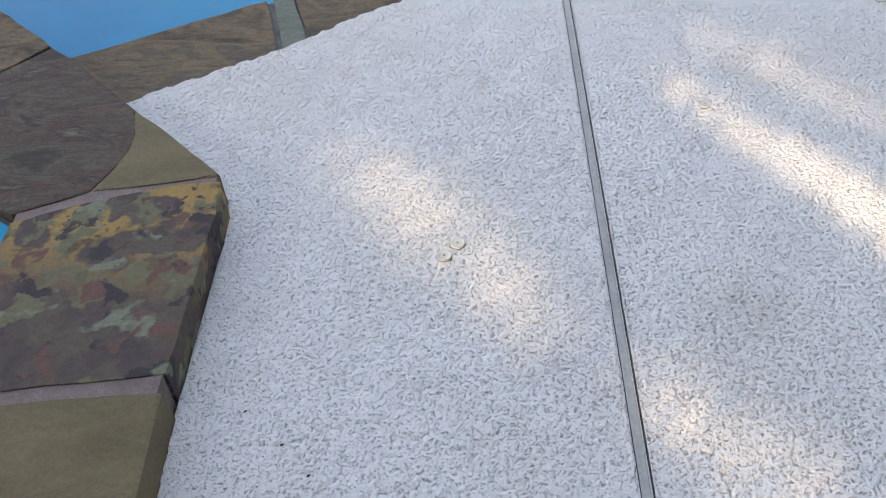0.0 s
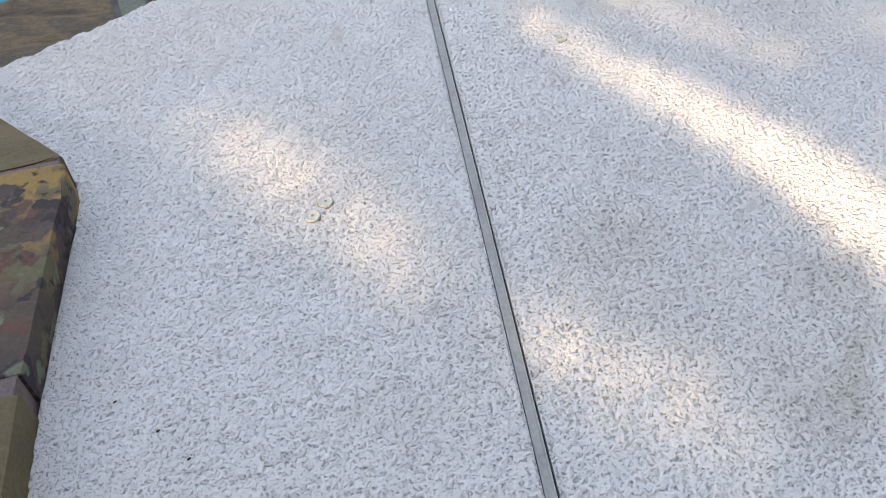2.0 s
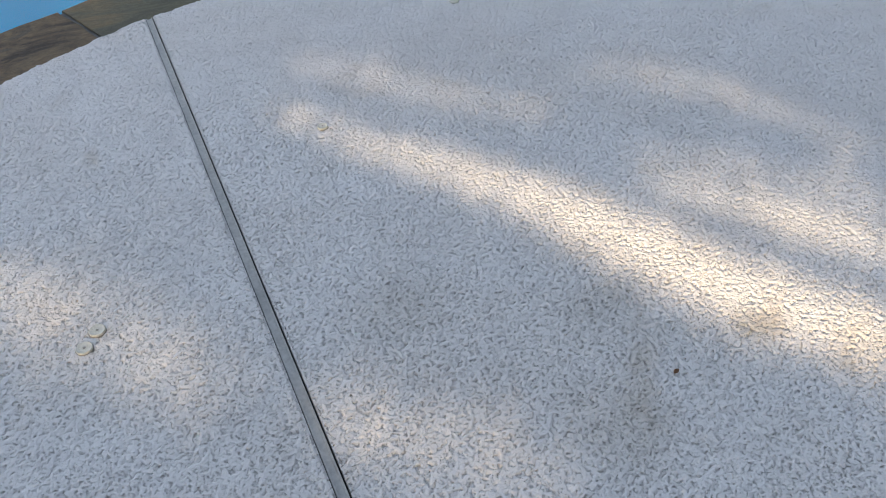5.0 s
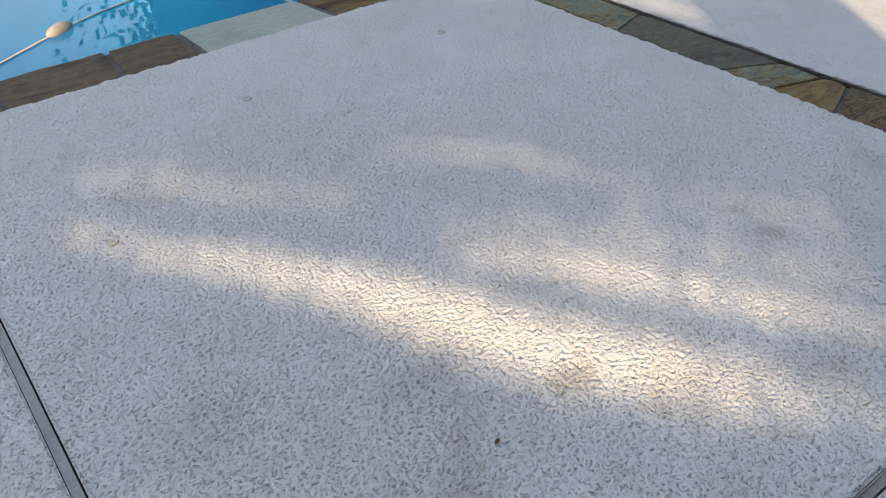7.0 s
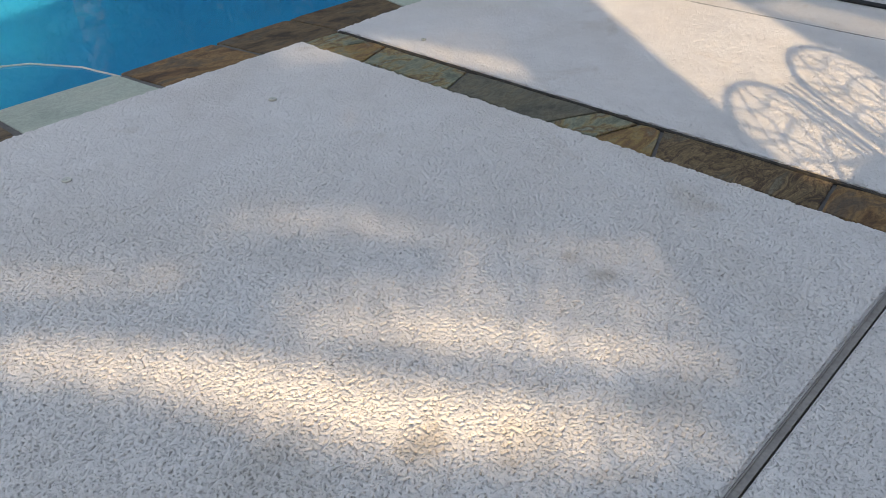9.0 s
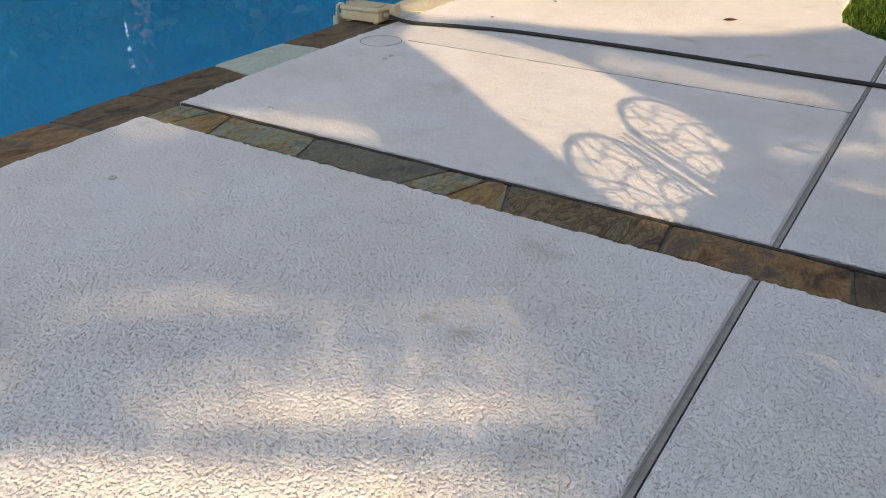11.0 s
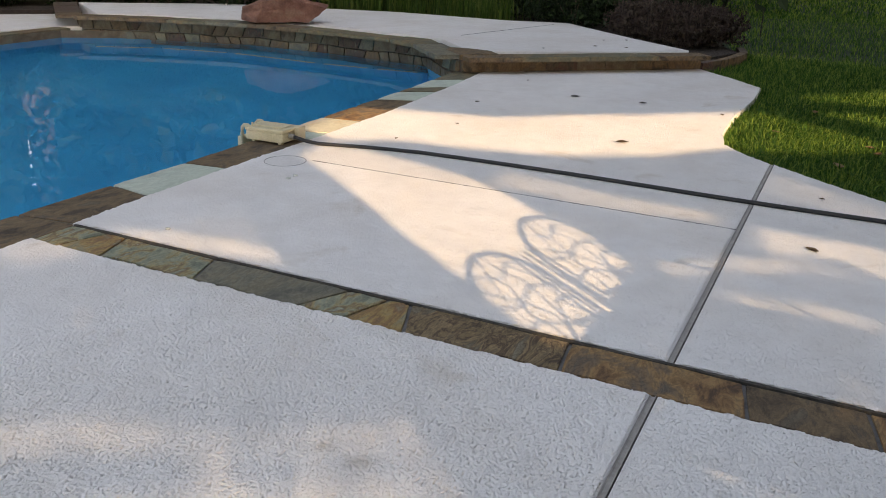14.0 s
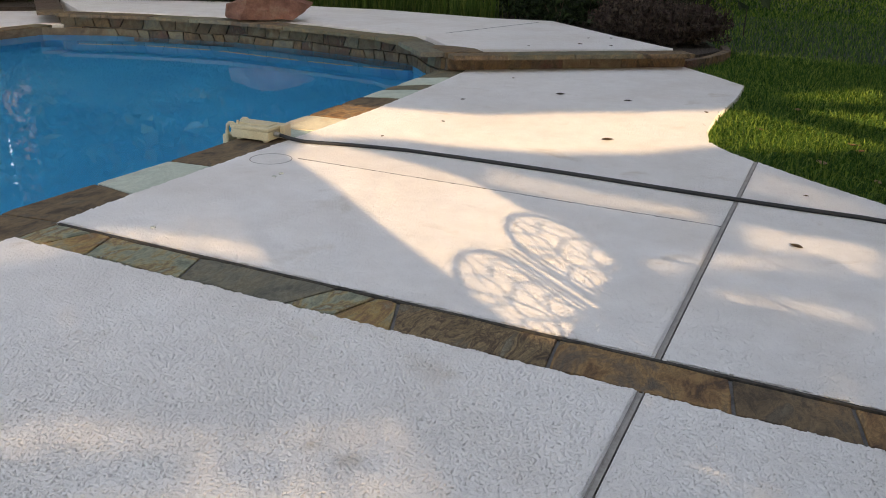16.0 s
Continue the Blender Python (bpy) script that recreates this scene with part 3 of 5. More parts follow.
def joint(name, x0, y0, x1, y1, vinyl):
    """A vinyl expansion joint: a flat bar with a raised rib on either side, in a dark gap."""
    ob = empty(name, "grey vinyl expansion joint set in the deck", "expansion joint", "joints of the deck")
    a, b = Vector((x0, y0, 0)), Vector((x1, y1, 0))
    d = (b - a).normalized()
    s = Vector((-d.y, d.x, 0))

    def bar(lo, hi, z0, z1, mat, nm):
        q = [a + s * lo, b + s * lo, b + s * hi, a + s * hi]
        part(nm, prism([(p.x, p.y) for p in q], z0, z1), mat, ob)
    bar(-JW * 1.1, JW * 1.1, -0.07, -0.006, JOINT_DARK, "gap")
    bar(-JW * 0.66, JW * 0.86, -0.06, 0.0030, vinyl, "strip")
    bar(-JW * 0.66, -JW * 0.42, 0.0, 0.0085, vinyl, "rib")
    bar(JW * 0.62, JW * 0.86, 0.0, 0.0070, vinyl, "rib")
    return ob


joint("expansion_joint", 0, -5.0, 0, on_line(OUTER, 0) - 0.005, PLASTIC_GREY)
joint("expansion_joint", JW, JY, SX0 - 0.003, JY, PLASTIC_DIRTY)
joint("expansion_joint", SX1 + 0.003, JY, 6.03, JY, PLASTIC_DIRTY)

# the thin score line in the deck
bm = prism(ragged([(4.470, JY + JW), (4.480, JY + JW), (4.482, 2.06), (4.472, 2.06)], 0.05, 0.0012, rng), DECK_Z - 0.002, DECK_Z + 0.0012)
tagged(mesh_object("score_line", bm, JOINT_DARK), "thin dark score line across the deck", "deck joint", kind="structure")

# ---- flagstones ----


def stone(pts, z0, z1, mat, parent, name="stone", bevel=0.008, rag=0.004, label=""):
    bm = prism(ragged(pts, 0.07, rag, rng), z0, z1, bevel)
    for v in bm.verts:
        if v.co.z > z1 - 0.002:
            v.co.z += noise.noise(v.co * 7) * 0.002
    return part(name, bm, mat, parent, label)


coping = empty("coping", "brown and pale green flagstone coping along the pool edge", "pool coping", kind="structure")
bed = part("mortar_bed", prism(OUTER + INNER[::-1], -0.085, -0.007), GROUT, coping)
BREAKS = [(-1.60, BROWN), (-0.985, GREYGREEN), (-0.90, BROWN), (-0.18, OLIVE), (0.34, BROWN), (0.79, BROWN), (1.14, MINT), (1.80, RUST), (2.36, BROWN), (2.86, BROWN), (3.38, MINT), (4.06, BROWN), (4.99, MINT), (5.22, PALE), (5.72, RUST), (6.26, BROWN), (6.75, MINT), (7.28, OLIVE), (7.60, MINT), (8.10, OLIVE), (8.62, None)]


def along(line, f):
    """The point at the share f of the line's own points."""
    i = min(int(f), len(line) - 2)
    a, b = Vector(line[i]), Vector(line[i + 1])
    p = a.lerp(b, f - i)
    return (p.x, p.y)


def share(x):
    return float(np.interp(x, [p[0] for p in OUTER], range(len(OUTER))))


for (xa, mat), (xb, _) in zip(BREAKS, BREAKS[1:]):
    fa, fb = share(xa) + 0.016, share(xb) - 0.016
    mids = [k for k in range(len(OUTER)) if fa < k < fb]
    sk = rng.uniform(-0.05, 0.05)
    pts = [along(OUTER, fa)] + [OUTER[k] for k in mids] + [along(OUTER, fb)] + [along(INNER, fb)] + [INNER[k] for k in mids[::-1]] + [along(INNER, fa)]
    # the stones overhang the basin a little
    half = len(mids) + 2
    pts = [p if i < half else (p[0], p[1] + 0.02) for i, p in enumerate(pts)]
    stone(pts, -0.05, 0.0, mat, coping)


strip = empty("stone_strip", "band of rust and olive flagstones let into the deck", "stone band", kind="structure")
part("mortar_bed", prism([(SX0, -5.0), (SX1, -5.0), (SX1, 2.34), (SX0, 2.34)], -0.08, -0.004), GROUT, strip)
# raised dark bar stands in for the shadow line of the dirty joint
part("gap", prism([(SX1 - 0.010, -5.0), (SX1 + 0.005, -5.0), (SX1 + 0.005, 2.33), (SX1 - 0.010, 2.33)], -0.07, 0.0085), JOINT_DARK, strip, "dark bar for the shaded, dirty joint beside the flagstones")
JOINTS = [(2.335, 2.335), (2.17, 2.10), (1.90, 1.97), (1.36, 1.43), (0.82, 0.72), (0.60, 0.53), (0.34, 0.43), (-0.27, -0.24), (-0.89, -0.85), (-1.27, -1.23), (-1.9, -1.84), (-2.6, -2.7), (-3.4, -3.3), (-4.2, -4.25), (-5.0, -5.0)]
SM = [MOSS, TANMOSS, MOSS, GREYOLIVE, MOSS, TANMOSS, VEINED, RUST, BROWN, RUST, BROWN, RUST, OLIVE, BROWN]
for k, mat in enumerate(SM):
    (a0, a1), (d0, d1) = JOINTS[k], JOINTS[k + 1]
    e0, e1 = SX0 + rng.uniform(0.006, 0.014), SX1 - rng.uniform(0.012, 0.020)
    w = [rng.uniform(-0.010, 0.008) for _ in range(8)]
    mid_a, mid_d = (a0 + a1) / 2 + 0.3 * w[6], (d0 + d1) / 2 + 0.3 * w[7]
    stone([(e0, a0 - 0.007), (e0 + w[0], a0 * 0.66 + d0 * 0.34), (e0 + w[1], a0 * 0.33 + d0 * 0.67), (e0 + w[2] * 0.5, d0 + 0.007), ((e0 + e1) / 2, mid_d + 0.007), (e1, d1 + 0.007), (e1 + w[3], a1 * 0.33 + d1 * 0.67), (e1 + w[4], a1 * 0.66 + d1 * 0.34), (e1 + w[5] * 0.5, a1 - 0.007), ((e0 + e1) / 2, mid_a - 0.007)], -0.05, 0.005, mat, strip, rag=0.007)

# raised spa
spa = empty("spa", "raised spa edged with multicoloured slate slabs", "spa", kind="structure")
ci = Vector((-2.0, 0.1))


def inward(p, d):
    v = ci - Vector(p)
    q = Vector(p) + v.normalized() * d
    return (q.x, q.y)


SPA_Z = 0.105
part("wall", prism([inward(p, 0.025) for p in SPA], -0.2, SPA_Z - 0.04), GROUT, spa)
SPA_IN = [(-1.492, 0.612), (-1.43, 0.05), (-1.55, -0.7), (-2.3, -0.9), (-2.7, -0.2), (-2.5, 0.7), (-2.1, 1.0)]
slabs = [
    ([(-0.999, 0.786), (-1.315, 1.090), (-1.306, 1.030), (-1.268, 0.965), (-1.262, 0.896), (-1.290, 0.815), (-1.322, 0.724), (-1.06, 0.766), (-1.01, 0.772)], TANSTONE, "smooth tan flagstone slab"),
    ([(-1.317, 1.092), (-1.409, 1.178), (-1.591, 1.367), (-1.697, 1.450), (-1.806, 1.305), (-2.1, 1.02), (-1.50, 0.636), (-1.325, 0.722), (-1.293, 0.815), (-1.265, 0.896), (-1.271, 0.965), (-1.309, 1.030)], UMBER, "grey-brown slab with rust flecks"),
    ([(-1.706, 1.461), (-1.985, 1.715), (-2.35, 1.4), (-2.11, 1.03), (-1.814, 1.311)], BROWN, "plain brown flagstone slab"),
    ([(-0.990, 0.756), (-0.976, 0.715), (-0.972, 0.45), (-0.966, 0.134), (-1.13, 0.112), (-1.43, 0.078), (-1.492, 0.608), (-1.28, 0.690), (-1.08, 0.745)], SLATE, "purple, ochre and green mottled slate slab"),
    ([(-0.960, 0.088), (-0.953, -0.026), (-0.946, -0.15), (-0.92, -0.60), (-1.55, -0.68), (-1.435, 0.035), (-1.12, 0.074)], TANSTONE, "plain olive flagstone slab"),
    ([(-0.85, -0.64), (-1.3, -1.6), (-2.3, -0.93), (-1.56, -0.72)], BROWN, ""),
    ([(-1.35, -1.62), (-2.6, -1.7), (-3.2, -0.4), (-2.72, -0.22), (-2.33, -0.94)], OLIVE, ""),
    ([(-3.2, -0.36), (-2.9, 1.1), (-2.38, 1.4), (-2.12, 1.02), (-2.5, 0.7), (-2.71, -0.18)], BROWN, ""),
]
for pts, mat, lab in slabs:
    stone(pts, -0.03, SPA_Z, mat, spa, "slab", 0.010, 0.003, lab)
part("mortar_bed", prism([inward(p, 0.008) for p in SPA[:4]] + [(-1.5, -0.72), (-1.42, 0.05), (-1.49, 0.64), (-1.65, 1.3)], -0.03, SPA_Z - 0.004), PINK_GROUT, spa)
tagged(mesh_object("spa_water", prism(SPA_IN, SPA_Z - 0.045, SPA_Z - 0.035), PLASTER), "turquoise water in the raised spa", "water", kind="structure")

# ---- raised deck at the far end ----
RZ = 0.19
raised = empty("raised_deck", "white raised deck with a flagstone wall beyond the pool", "raised deck", kind="structure")
BACK = [(10.60, 0.86), (11.45, 1.75), (12.96, 3.18), (12.7, 4.1), (12.8, 6.1), (12.1, 9.2), (10.55, 11.1)]
R_FRONT = [(10.42, 0.70), (8.50, 2.90)] + FAR_WALL[1:5] + [(9.05, 9.35)]
part("panel", prism([inward_p for inward_p in [(10.50, 0.85), (8.85, 2.95), (9.80, 3.80), (10.06, 5.5), (10.10, 6.95), (9.70, 8.5), (9.35, 9.35)]] + BACK[::-1], -0.08, RZ - 0.004), DECK, raised)
part("core", prism(R_FRONT + [(9.6, 9.0), (10.2, 6.9), (10.1, 5.4), (9.9, 3.9), (9.0, 2.95), (10.6, 0.8)], -1.2, RZ - 0.06), GROUT, raised)


def at_length(line, s):
    for a, b in zip(line, line[1:]):
        a, b = Vector(a), Vector(b)
        if s <= (b - a).length or b == Vector(line[-1]):
            q = a.lerp(b, min(1.0, s / (b - a).length))
            return q, (b - a).normalized()
        s -= (b - a).length


def length_of(line):
    return sum((Vector(b) - Vector(a)).length for a, b in zip(line, line[1:]))


def course(line, z0, z1, wmin, wmax, thick, mats, proud, parent, name, low=0.006, high=0.008):
    """Stones laid end to end along a line, the outside on the left of its direction."""
    s, total = 0.0, length_of(line)
    while s < total - 0.02:
        w = min(rng.uniform(wmin, wmax), total - s)
        if total - s - w < wmin * 0.5:
            w = total - s
        a, ta = at_length(line, s + 0.004)
        b, tb = at_length(line, s + w - 0.004)
        m, _ = at_length(line, s + w / 2)
        na, nb = Vector((-ta.y, ta.x)), Vector((-tb.y, tb.x))
        e = proud + rng.uniform(-0.006, 0.008)
        q = [a + na * e, m + (na + nb).normalized() * e, b + nb * e, b - nb * thick, a - na * thick]
        stone([(p.x, p.y) for p in q], z0 + rng.uniform(0, low), z1 - rng.uniform(0, high), rng.choice(mats), parent, name, 0.007, 0.010)
        s += w


FRONT = [(10.42, 0.70), (8.50, 2.90)]
POOLSIDE = [(8.50, 2.90)] + FAR_WALL[1:5] + [(9.05, 9.30)]
course(FRONT[::-1], DECK_Z, RZ - 0.050, 0.24, 0.50, 0.06, [WALLSTONE, BROWN, UMBER, BROWN], -0.0, raised, "wall_stone")
course(FRONT[::-1], RZ - 0.05, RZ + 0.004, 0.5, 0.9, 0.26, [OLIVE, BROWN], 0.03, raised, "cap_stone")


def rubble(line, rows, wmin, wmax, thick, mats, parent):
    """Uneven wall stones in rows of wandering height, with slanting joints."""
    total = length_of(line)
    for r, (z0, z1) in enumerate(zip(rows, rows[1:])):
        at, lean = 0.0, 0.0
        while at < total - 0.05:
            w = min(rng.uniform(wmin, wmax), total - at)
            nxt = rng.uniform(-0.05, 0.05)
            corners = []
            for sl, z, row in ((at + lean + 0.009, z0, r), (at + w + nxt - 0.009, z0, r), (at + w - nxt - 0.009, z1, r + 1), (at - lean + 0.009, z1, r + 1)):
                z += 0.0 if row in (0, len(rows) - 1) else 0.035 * noise.noise((sl * 3.1, row * 7.7, 0.5))
                q, d = at_length(line, min(max(sl, 0.002), total - 0.002))
                corners.append((q, Vector((-d.y, d.x)), z))
            out = rng.uniform(-0.006, 0.022)
            bm = bmesh.new()
            cz = sum(c[2] for c in corners) / 4
            face = [bm.verts.new((*(q + nn * out), z + (0.010 if z < cz else -0.008))) for q, nn, z in corners]
            back_face = [bm.verts.new((*(q - nn * thick), z + (0.010 if z < cz else -0.008))) for q, nn, z in corners]
            front = bm.faces.new(face)
            bm.faces.new(back_face[::-1])
            for i in range(4):
                bm.faces.new((face[i], back_face[i], back_face[(i + 1) % 4], face[(i + 1) % 4]))
            bmesh.ops.bevel(bm, geom=list(front.edges), offset=0.012, segments=2, affect='EDGES', profile=0.6)
            bmesh.ops.recalc_face_normals(bm, faces=bm.faces[:])
            part("wall_stone", bm, rng.choice(mats), parent)
            at, lean = at + w, nxt


rubble(POOLSIDE[::-1], (-0.24, -0.02, RZ - 0.052), 0.14, 0.40, 0.06, [WALLSTONE, WALLSTONE, UMBER, BROWN, GREYOLIVE, WALLSTONE], raised)
stone([(8.455, 2.895), (8.75, 2.56), (8.98, 2.76), (9.02, 3.02), (8.98, 3.28), (8.80, 3.24)], RZ - 0.05, RZ + 0.007, BROWN, raised, "cap_stone")
course(POOLSIDE[::-1], RZ - 0.05, RZ + 0.004, 0.45, 0.95, 0.30, [OLIVE, GREYOLIVE, BROWN, GREYGREEN], 0.04, raised, "cap_stone")
course([(10.55, 11.15), (9.05, 9.30)], RZ - 0.05, RZ + 0.006, 0.5, 0.9, 0.36, [BROWN, UMBER], 0.0, raised, "cap_stone")
course([(10.55, 11.15), (9.05, 9.30)], DECK_Z, RZ - 0.052, 0.2, 0.45, 0.06, [BROWN, WALLSTONE], -0.01, raised, "wall_stone")

tagged(mesh_object("score_line", prism([(10.28, 3.74), (12.58, 3.265), (12.583, 3.275), (10.283, 3.752)], RZ - 0.006, RZ - 0.002), JOINT_DARK), "thin score line across the raised deck", "deck joint", kind="structure")

# ---- things on the deck ----


def automatic_leveller():
    """A cream box that hangs on the pool edge and fills the pool from the hose."""
    ob = empty("water_leveller", "cream plastic pool water leveller sitting on the coping", "pool leveller")
    bm = box(bmesh.new(), 0, 0, 0.012, 0.215, 0.31, 0.078, 0.012)
    part("body", bm, CREAM, ob)
    lid = part("lid", box(bmesh.new(), -0.006, -0.004, 0.079, 0.221, 0.314, 0.104, 0.009), CREAM, ob)
    part("lid_rib", box(bmesh.new(), 0.05, 0.03, 0.1045, 0.17, 0.28, 0.113, 0.006), CREAM, lid)
    part("end_block", box(bmesh.new(), 0.135, -0.045, 0.012, 0.221, -0.005, 0.108, 0.008), CREAM, ob)
    for x in (0.025, 0.19):
        part("foot", box(bmesh.new(), x - 0.015, 0.02, 0.0, x + 0.015, 0.05, 0.012, 0.002), CREAM, ob)
        part("foot", box(bmesh.new(), x - 0.015, 0.24, 0.0, x + 0.015, 0.27, 0.012, 0.002), CREAM, ob)
    for x in (0.025, 0.19):
        bm = tube(bmesh.new(), [(x, 0.28, 0.085), (x, 0.31, 0.108), (x, 0.335, 0.105), (x, 0.352, 0.09), (x, 0.358, 0.05), (x, 0.358, -0.12)], 0.014, 8)
        part("hook", bm, CREAM, ob, smooth=True)
    part("float_case", box(bmesh.new(), 0.02, 0.345, -0.19, 0.19, 0.40, 0.02, 0.01), CREAM, ob)
    part("knob", tube(bmesh.new(), [(0.03, 0.27, 0.10), (0.03, 0.27, 0.132)], 0.008, 8), CREAM, ob)
    part("hose_nut", tube(bmesh.new(), [(0.075, -0.003, 0.055), (0.075, -0.045, 0.05)], 0.019, 10), BRASS, ob, "metal hose connector")
    return ob


box_thing = automatic_leveller()
box_thing.matrix_basis = pose(4.715, 2.472, 0.002, 0, 0, 3)

bm = bmesh.new()
hp = [(4.794, 2.43, 0.052), (4.80, 2.40, 0.046), (4.815, 2.34, 0.030), (4.84, 2.26, 0.020), (4.88, 2.12, 0.0185), (4.93, 1.95, 0.0185), (4.97, 1.75, 0.0185)]
hp += [(5.005 + 0.018 * math.sin(y * 2.1), y, 0.0185) for y in np.linspace(1.55, -1.25, 22)] + [(4.97, -1.5, 0.0185), (4.86, -1.9, 0.0185), (4.7, -2.3, 0.0185), (4.45, -3.0, 0.0185)]
hose = mesh_object("garden_hose", tube(bm, hp, 0.0125, 10), RUBBER, smooth=True)
tagged(hose, "black rubber garden hose lying across the deck", "hose")


def disc(radius, z0, z1, dish=0.0, sides=20, bm=None):
    bm = bm or bmesh.new()
    prof = [(radius, z0), (radius, z1 - 0.0015), (radius * 0.93, z1), (radius * 0.55, z1 - dish), (radius * 0.2, z1 - dish)]
    rings = [[bm.verts.new((r * math.cos(a), r * math.sin(a), z)) for a in (2 * math.pi * k / sides for k in range(sides))] for r, z in prof]
    for a, b in zip(rings, rings[1:]):
        for k in range(sides):
            bm.faces.new((a[k], a[(k + 1) % sides], b[(k + 1) % sides], b[k]))
    bm.faces.new(rings[-1])
    return bm


def anchor(x, y, r=0.021, mat=None, tilt=0.0):
    ob = empty("deck_anchor", "small round pool cover anchor cap set in the deck", "deck anchor", "anchors along the pool", at=(x, y, DECK_Z + 0.0058))
    part("cap", disc(r, -0.004, 0.006, 0.0015), mat or CAP, ob)
    part("rim", disc(r * 1.08, -0.006, 0.0010, 0.0), BRASS, ob)
    part("screw", disc(r * 0.18, 0.004, 0.0056, 0.0, 8), BRASS, ob)
    ob.rotation_euler = (0, tilt, 0)
    return ob


for x, y, r in ((-0.405, 0.560, 0.022), (-0.372, 0.604, 0.022), (0.353, 1.183, 0.019), (1.069, 1.788, 0.020), (2.010, 1.832, 0.020), (3.00, 1.885, 0.015), (4.04, 1.93, 0.017), (4.11, 1.93, 0.017)):
    anchor(x, y, r * 0.86)

# round lid of a buried valve by the leveller
lid = empty("valve_lid", "round cover set flush in the deck", "valve cover", at=(4.36, 2.19, DECK_Z + 0.0045))
part("plate", disc(0.13, -0.01, 0.0022, 0.0, 32), DECK, lid)
ring = bmesh.new()
rings = [[ring.verts.new((r * math.cos(a), r * math.sin(a), z)) for a in (2 * math.pi * k / 40 for k in range(40))] for r, z in ((0.130, 0.001), (0.131, 0.0032), (0.135, 0.0032), (0.136, 0.001))]
for a, b in zip(rings, rings[1:]):
    for k in range(40):
        ring.faces.new((a[k], b[k], b[(k + 1) % 40], a[(k + 1) % 40]))
part("rim", ring, PLASTIC_DIRTY, lid)


def fallen_leaf(x, y, size, mat, turn, z=DECK_Z + 0.002, curl=0.25, lab="dry brown leaf lying on the deck"):
    bm = bmesh.new()
    rows = []
    for i in range(7):
        f = i / 6
        w = math.sin(math.pi * min(1, f * 1.02 + 0.01)) ** 0.8 * size * 0.24 + 0.0006
        u = (f - 0.5) * size
        zz = 0.004 + curl * size * (f - 0.5) ** 2
        rows.append([bm.verts.new((u, k * w, zz + abs(k) * w * 0.5)) for k in (-1, 0, 1)])
    for a, b in zip(rows, rows[1:]):
        for k in (0, 1):
            bm.faces.new((a[k], b[k], b[k + 1], a[k + 1]))
    bmesh.ops.solidify(bm, geom=bm.faces[:], thickness=0.0012)
    ob = mesh_object("fallen_leaf", bm, mat)
    ob.matrix_basis = pose(x, y, z, 0, 0, turn)
    return tagged(ob, lab, "leaf", "leaves on the ground")


LEAVES = [(4.328, -0.958, 0.075, 60), (6.089, 0.448, 0.10, -55), (7.712, 1.334, 0.10, -50), (7.75, 0.70, 0.08, -70), (8.89, 2.287, 0.09, 40), (8.35, 2.05, 0.06, 0), (5.3, 1.9, 0.045, 10), (6.0, 1.75, 0.05, 60), (6.95, 2.0, 0.06, -30), (7.6, -0.02, 0.07, 30), (5.3, -0.95, 0.04, 80)]
fallen_leaf(0.733, -0.06, 0.018, TANLEAF, 20, DECK_Z + 0.005, lab="tiny tan leaf lying on the deck")
for x, y in ((-0.812, 0.101), (-0.656, -0.05), (-0.72, 0.02)):
    fallen_leaf(x, y, 0.009, DEADLEAF, 40, DECK_Z + 0.005, lab="tiny dark seed lying on the deck")
for x, y, s, t in LEAVES:
    fallen_leaf(x, y, s, DEADLEAF, t)
for x, y, s, t in ((9.6, 2.35, 0.07, 20), (10.2, 1.9, 0.08, -40), (10.3, 1.55, 0.06, 70), (10.9, 2.0, 0.07, 10), (11.1, 1.75, 0.07, -20)):
    fallen_leaf(x, y, s, DEADLEAF, t, RZ, lab="dry brown leaf lying on the raised deck")
for x, y, s, t in ((6.35, -1.0, 0.13, 30), (6.9, -1.25, 0.11, -40), (7.1, -1.2, 0.1, 80), (8.4, -0.72, 0.12, 5), (7.3, -0.5, 0.09, 50), (6.0, -1.35, 0.10, 15)):
    fallen_leaf(x, y, s, TANLEAF, t, -0.03, 0.5, "tan fallen leaf lying in the grass")

# boulder that overhangs the water
def boulder():
    """A flat wedge of sandstone with broken facets and a tip that juts out at one end."""
    bm = bmesh.new()
    for p in ((0.62, -0.08, 0.03), (0.60, 0.15, 0.0), (0.60, -0.12, 0.19), (0.55, 0.2, 0.21), (0.36, -0.30, 0.30), (0.02, -0.36, 0.35), (-0.08, 0.34, 0.37), (-0.38, -0.24, 0.27), (0.30, 0.34, 0.31), (-0.64, -0.06, 0.24), (-0.62, 0.10, 0.19), (-0.52, -0.12, 0.11), (0.46, -0.24, 0.01), (0.10, -0.33, -0.05), (-0.22, -0.27, -0.04), (-0.44, -0.14, 0.05), (-0.34, 0.30, -0.03), (0.40, 0.30, -0.03)):
        bm.verts.new((p[0] * 0.93, p[1] * 0.93, p[2] * 0.80))
    bmesh.ops.convex_hull(bm, input=bm.verts[:])
    bmesh.ops.subdivide_edges(bm, edges=bm.edges[:], cuts=9, use_grid_fill=True)
    bmesh.ops.triangulate(bm, faces=bm.faces[:])
    for v in bm.verts:
        step = noise.noise(v.co * 3.0 + Vector((4, 1, 7))) * 0.05 + abs(noise.noise(v.co * 7)) * 0.035 + noise.noise(v.co * 18) * 0.012
        v.co += (v.co - Vector((0, 0, 0.15))).normalized() * step
    return mesh_object("boulder", bm, RED_ROCK)


rock = boulder()
rock.matrix_basis = pose(10.05, 6.42, RZ + 0.055, 0, 0, 127)
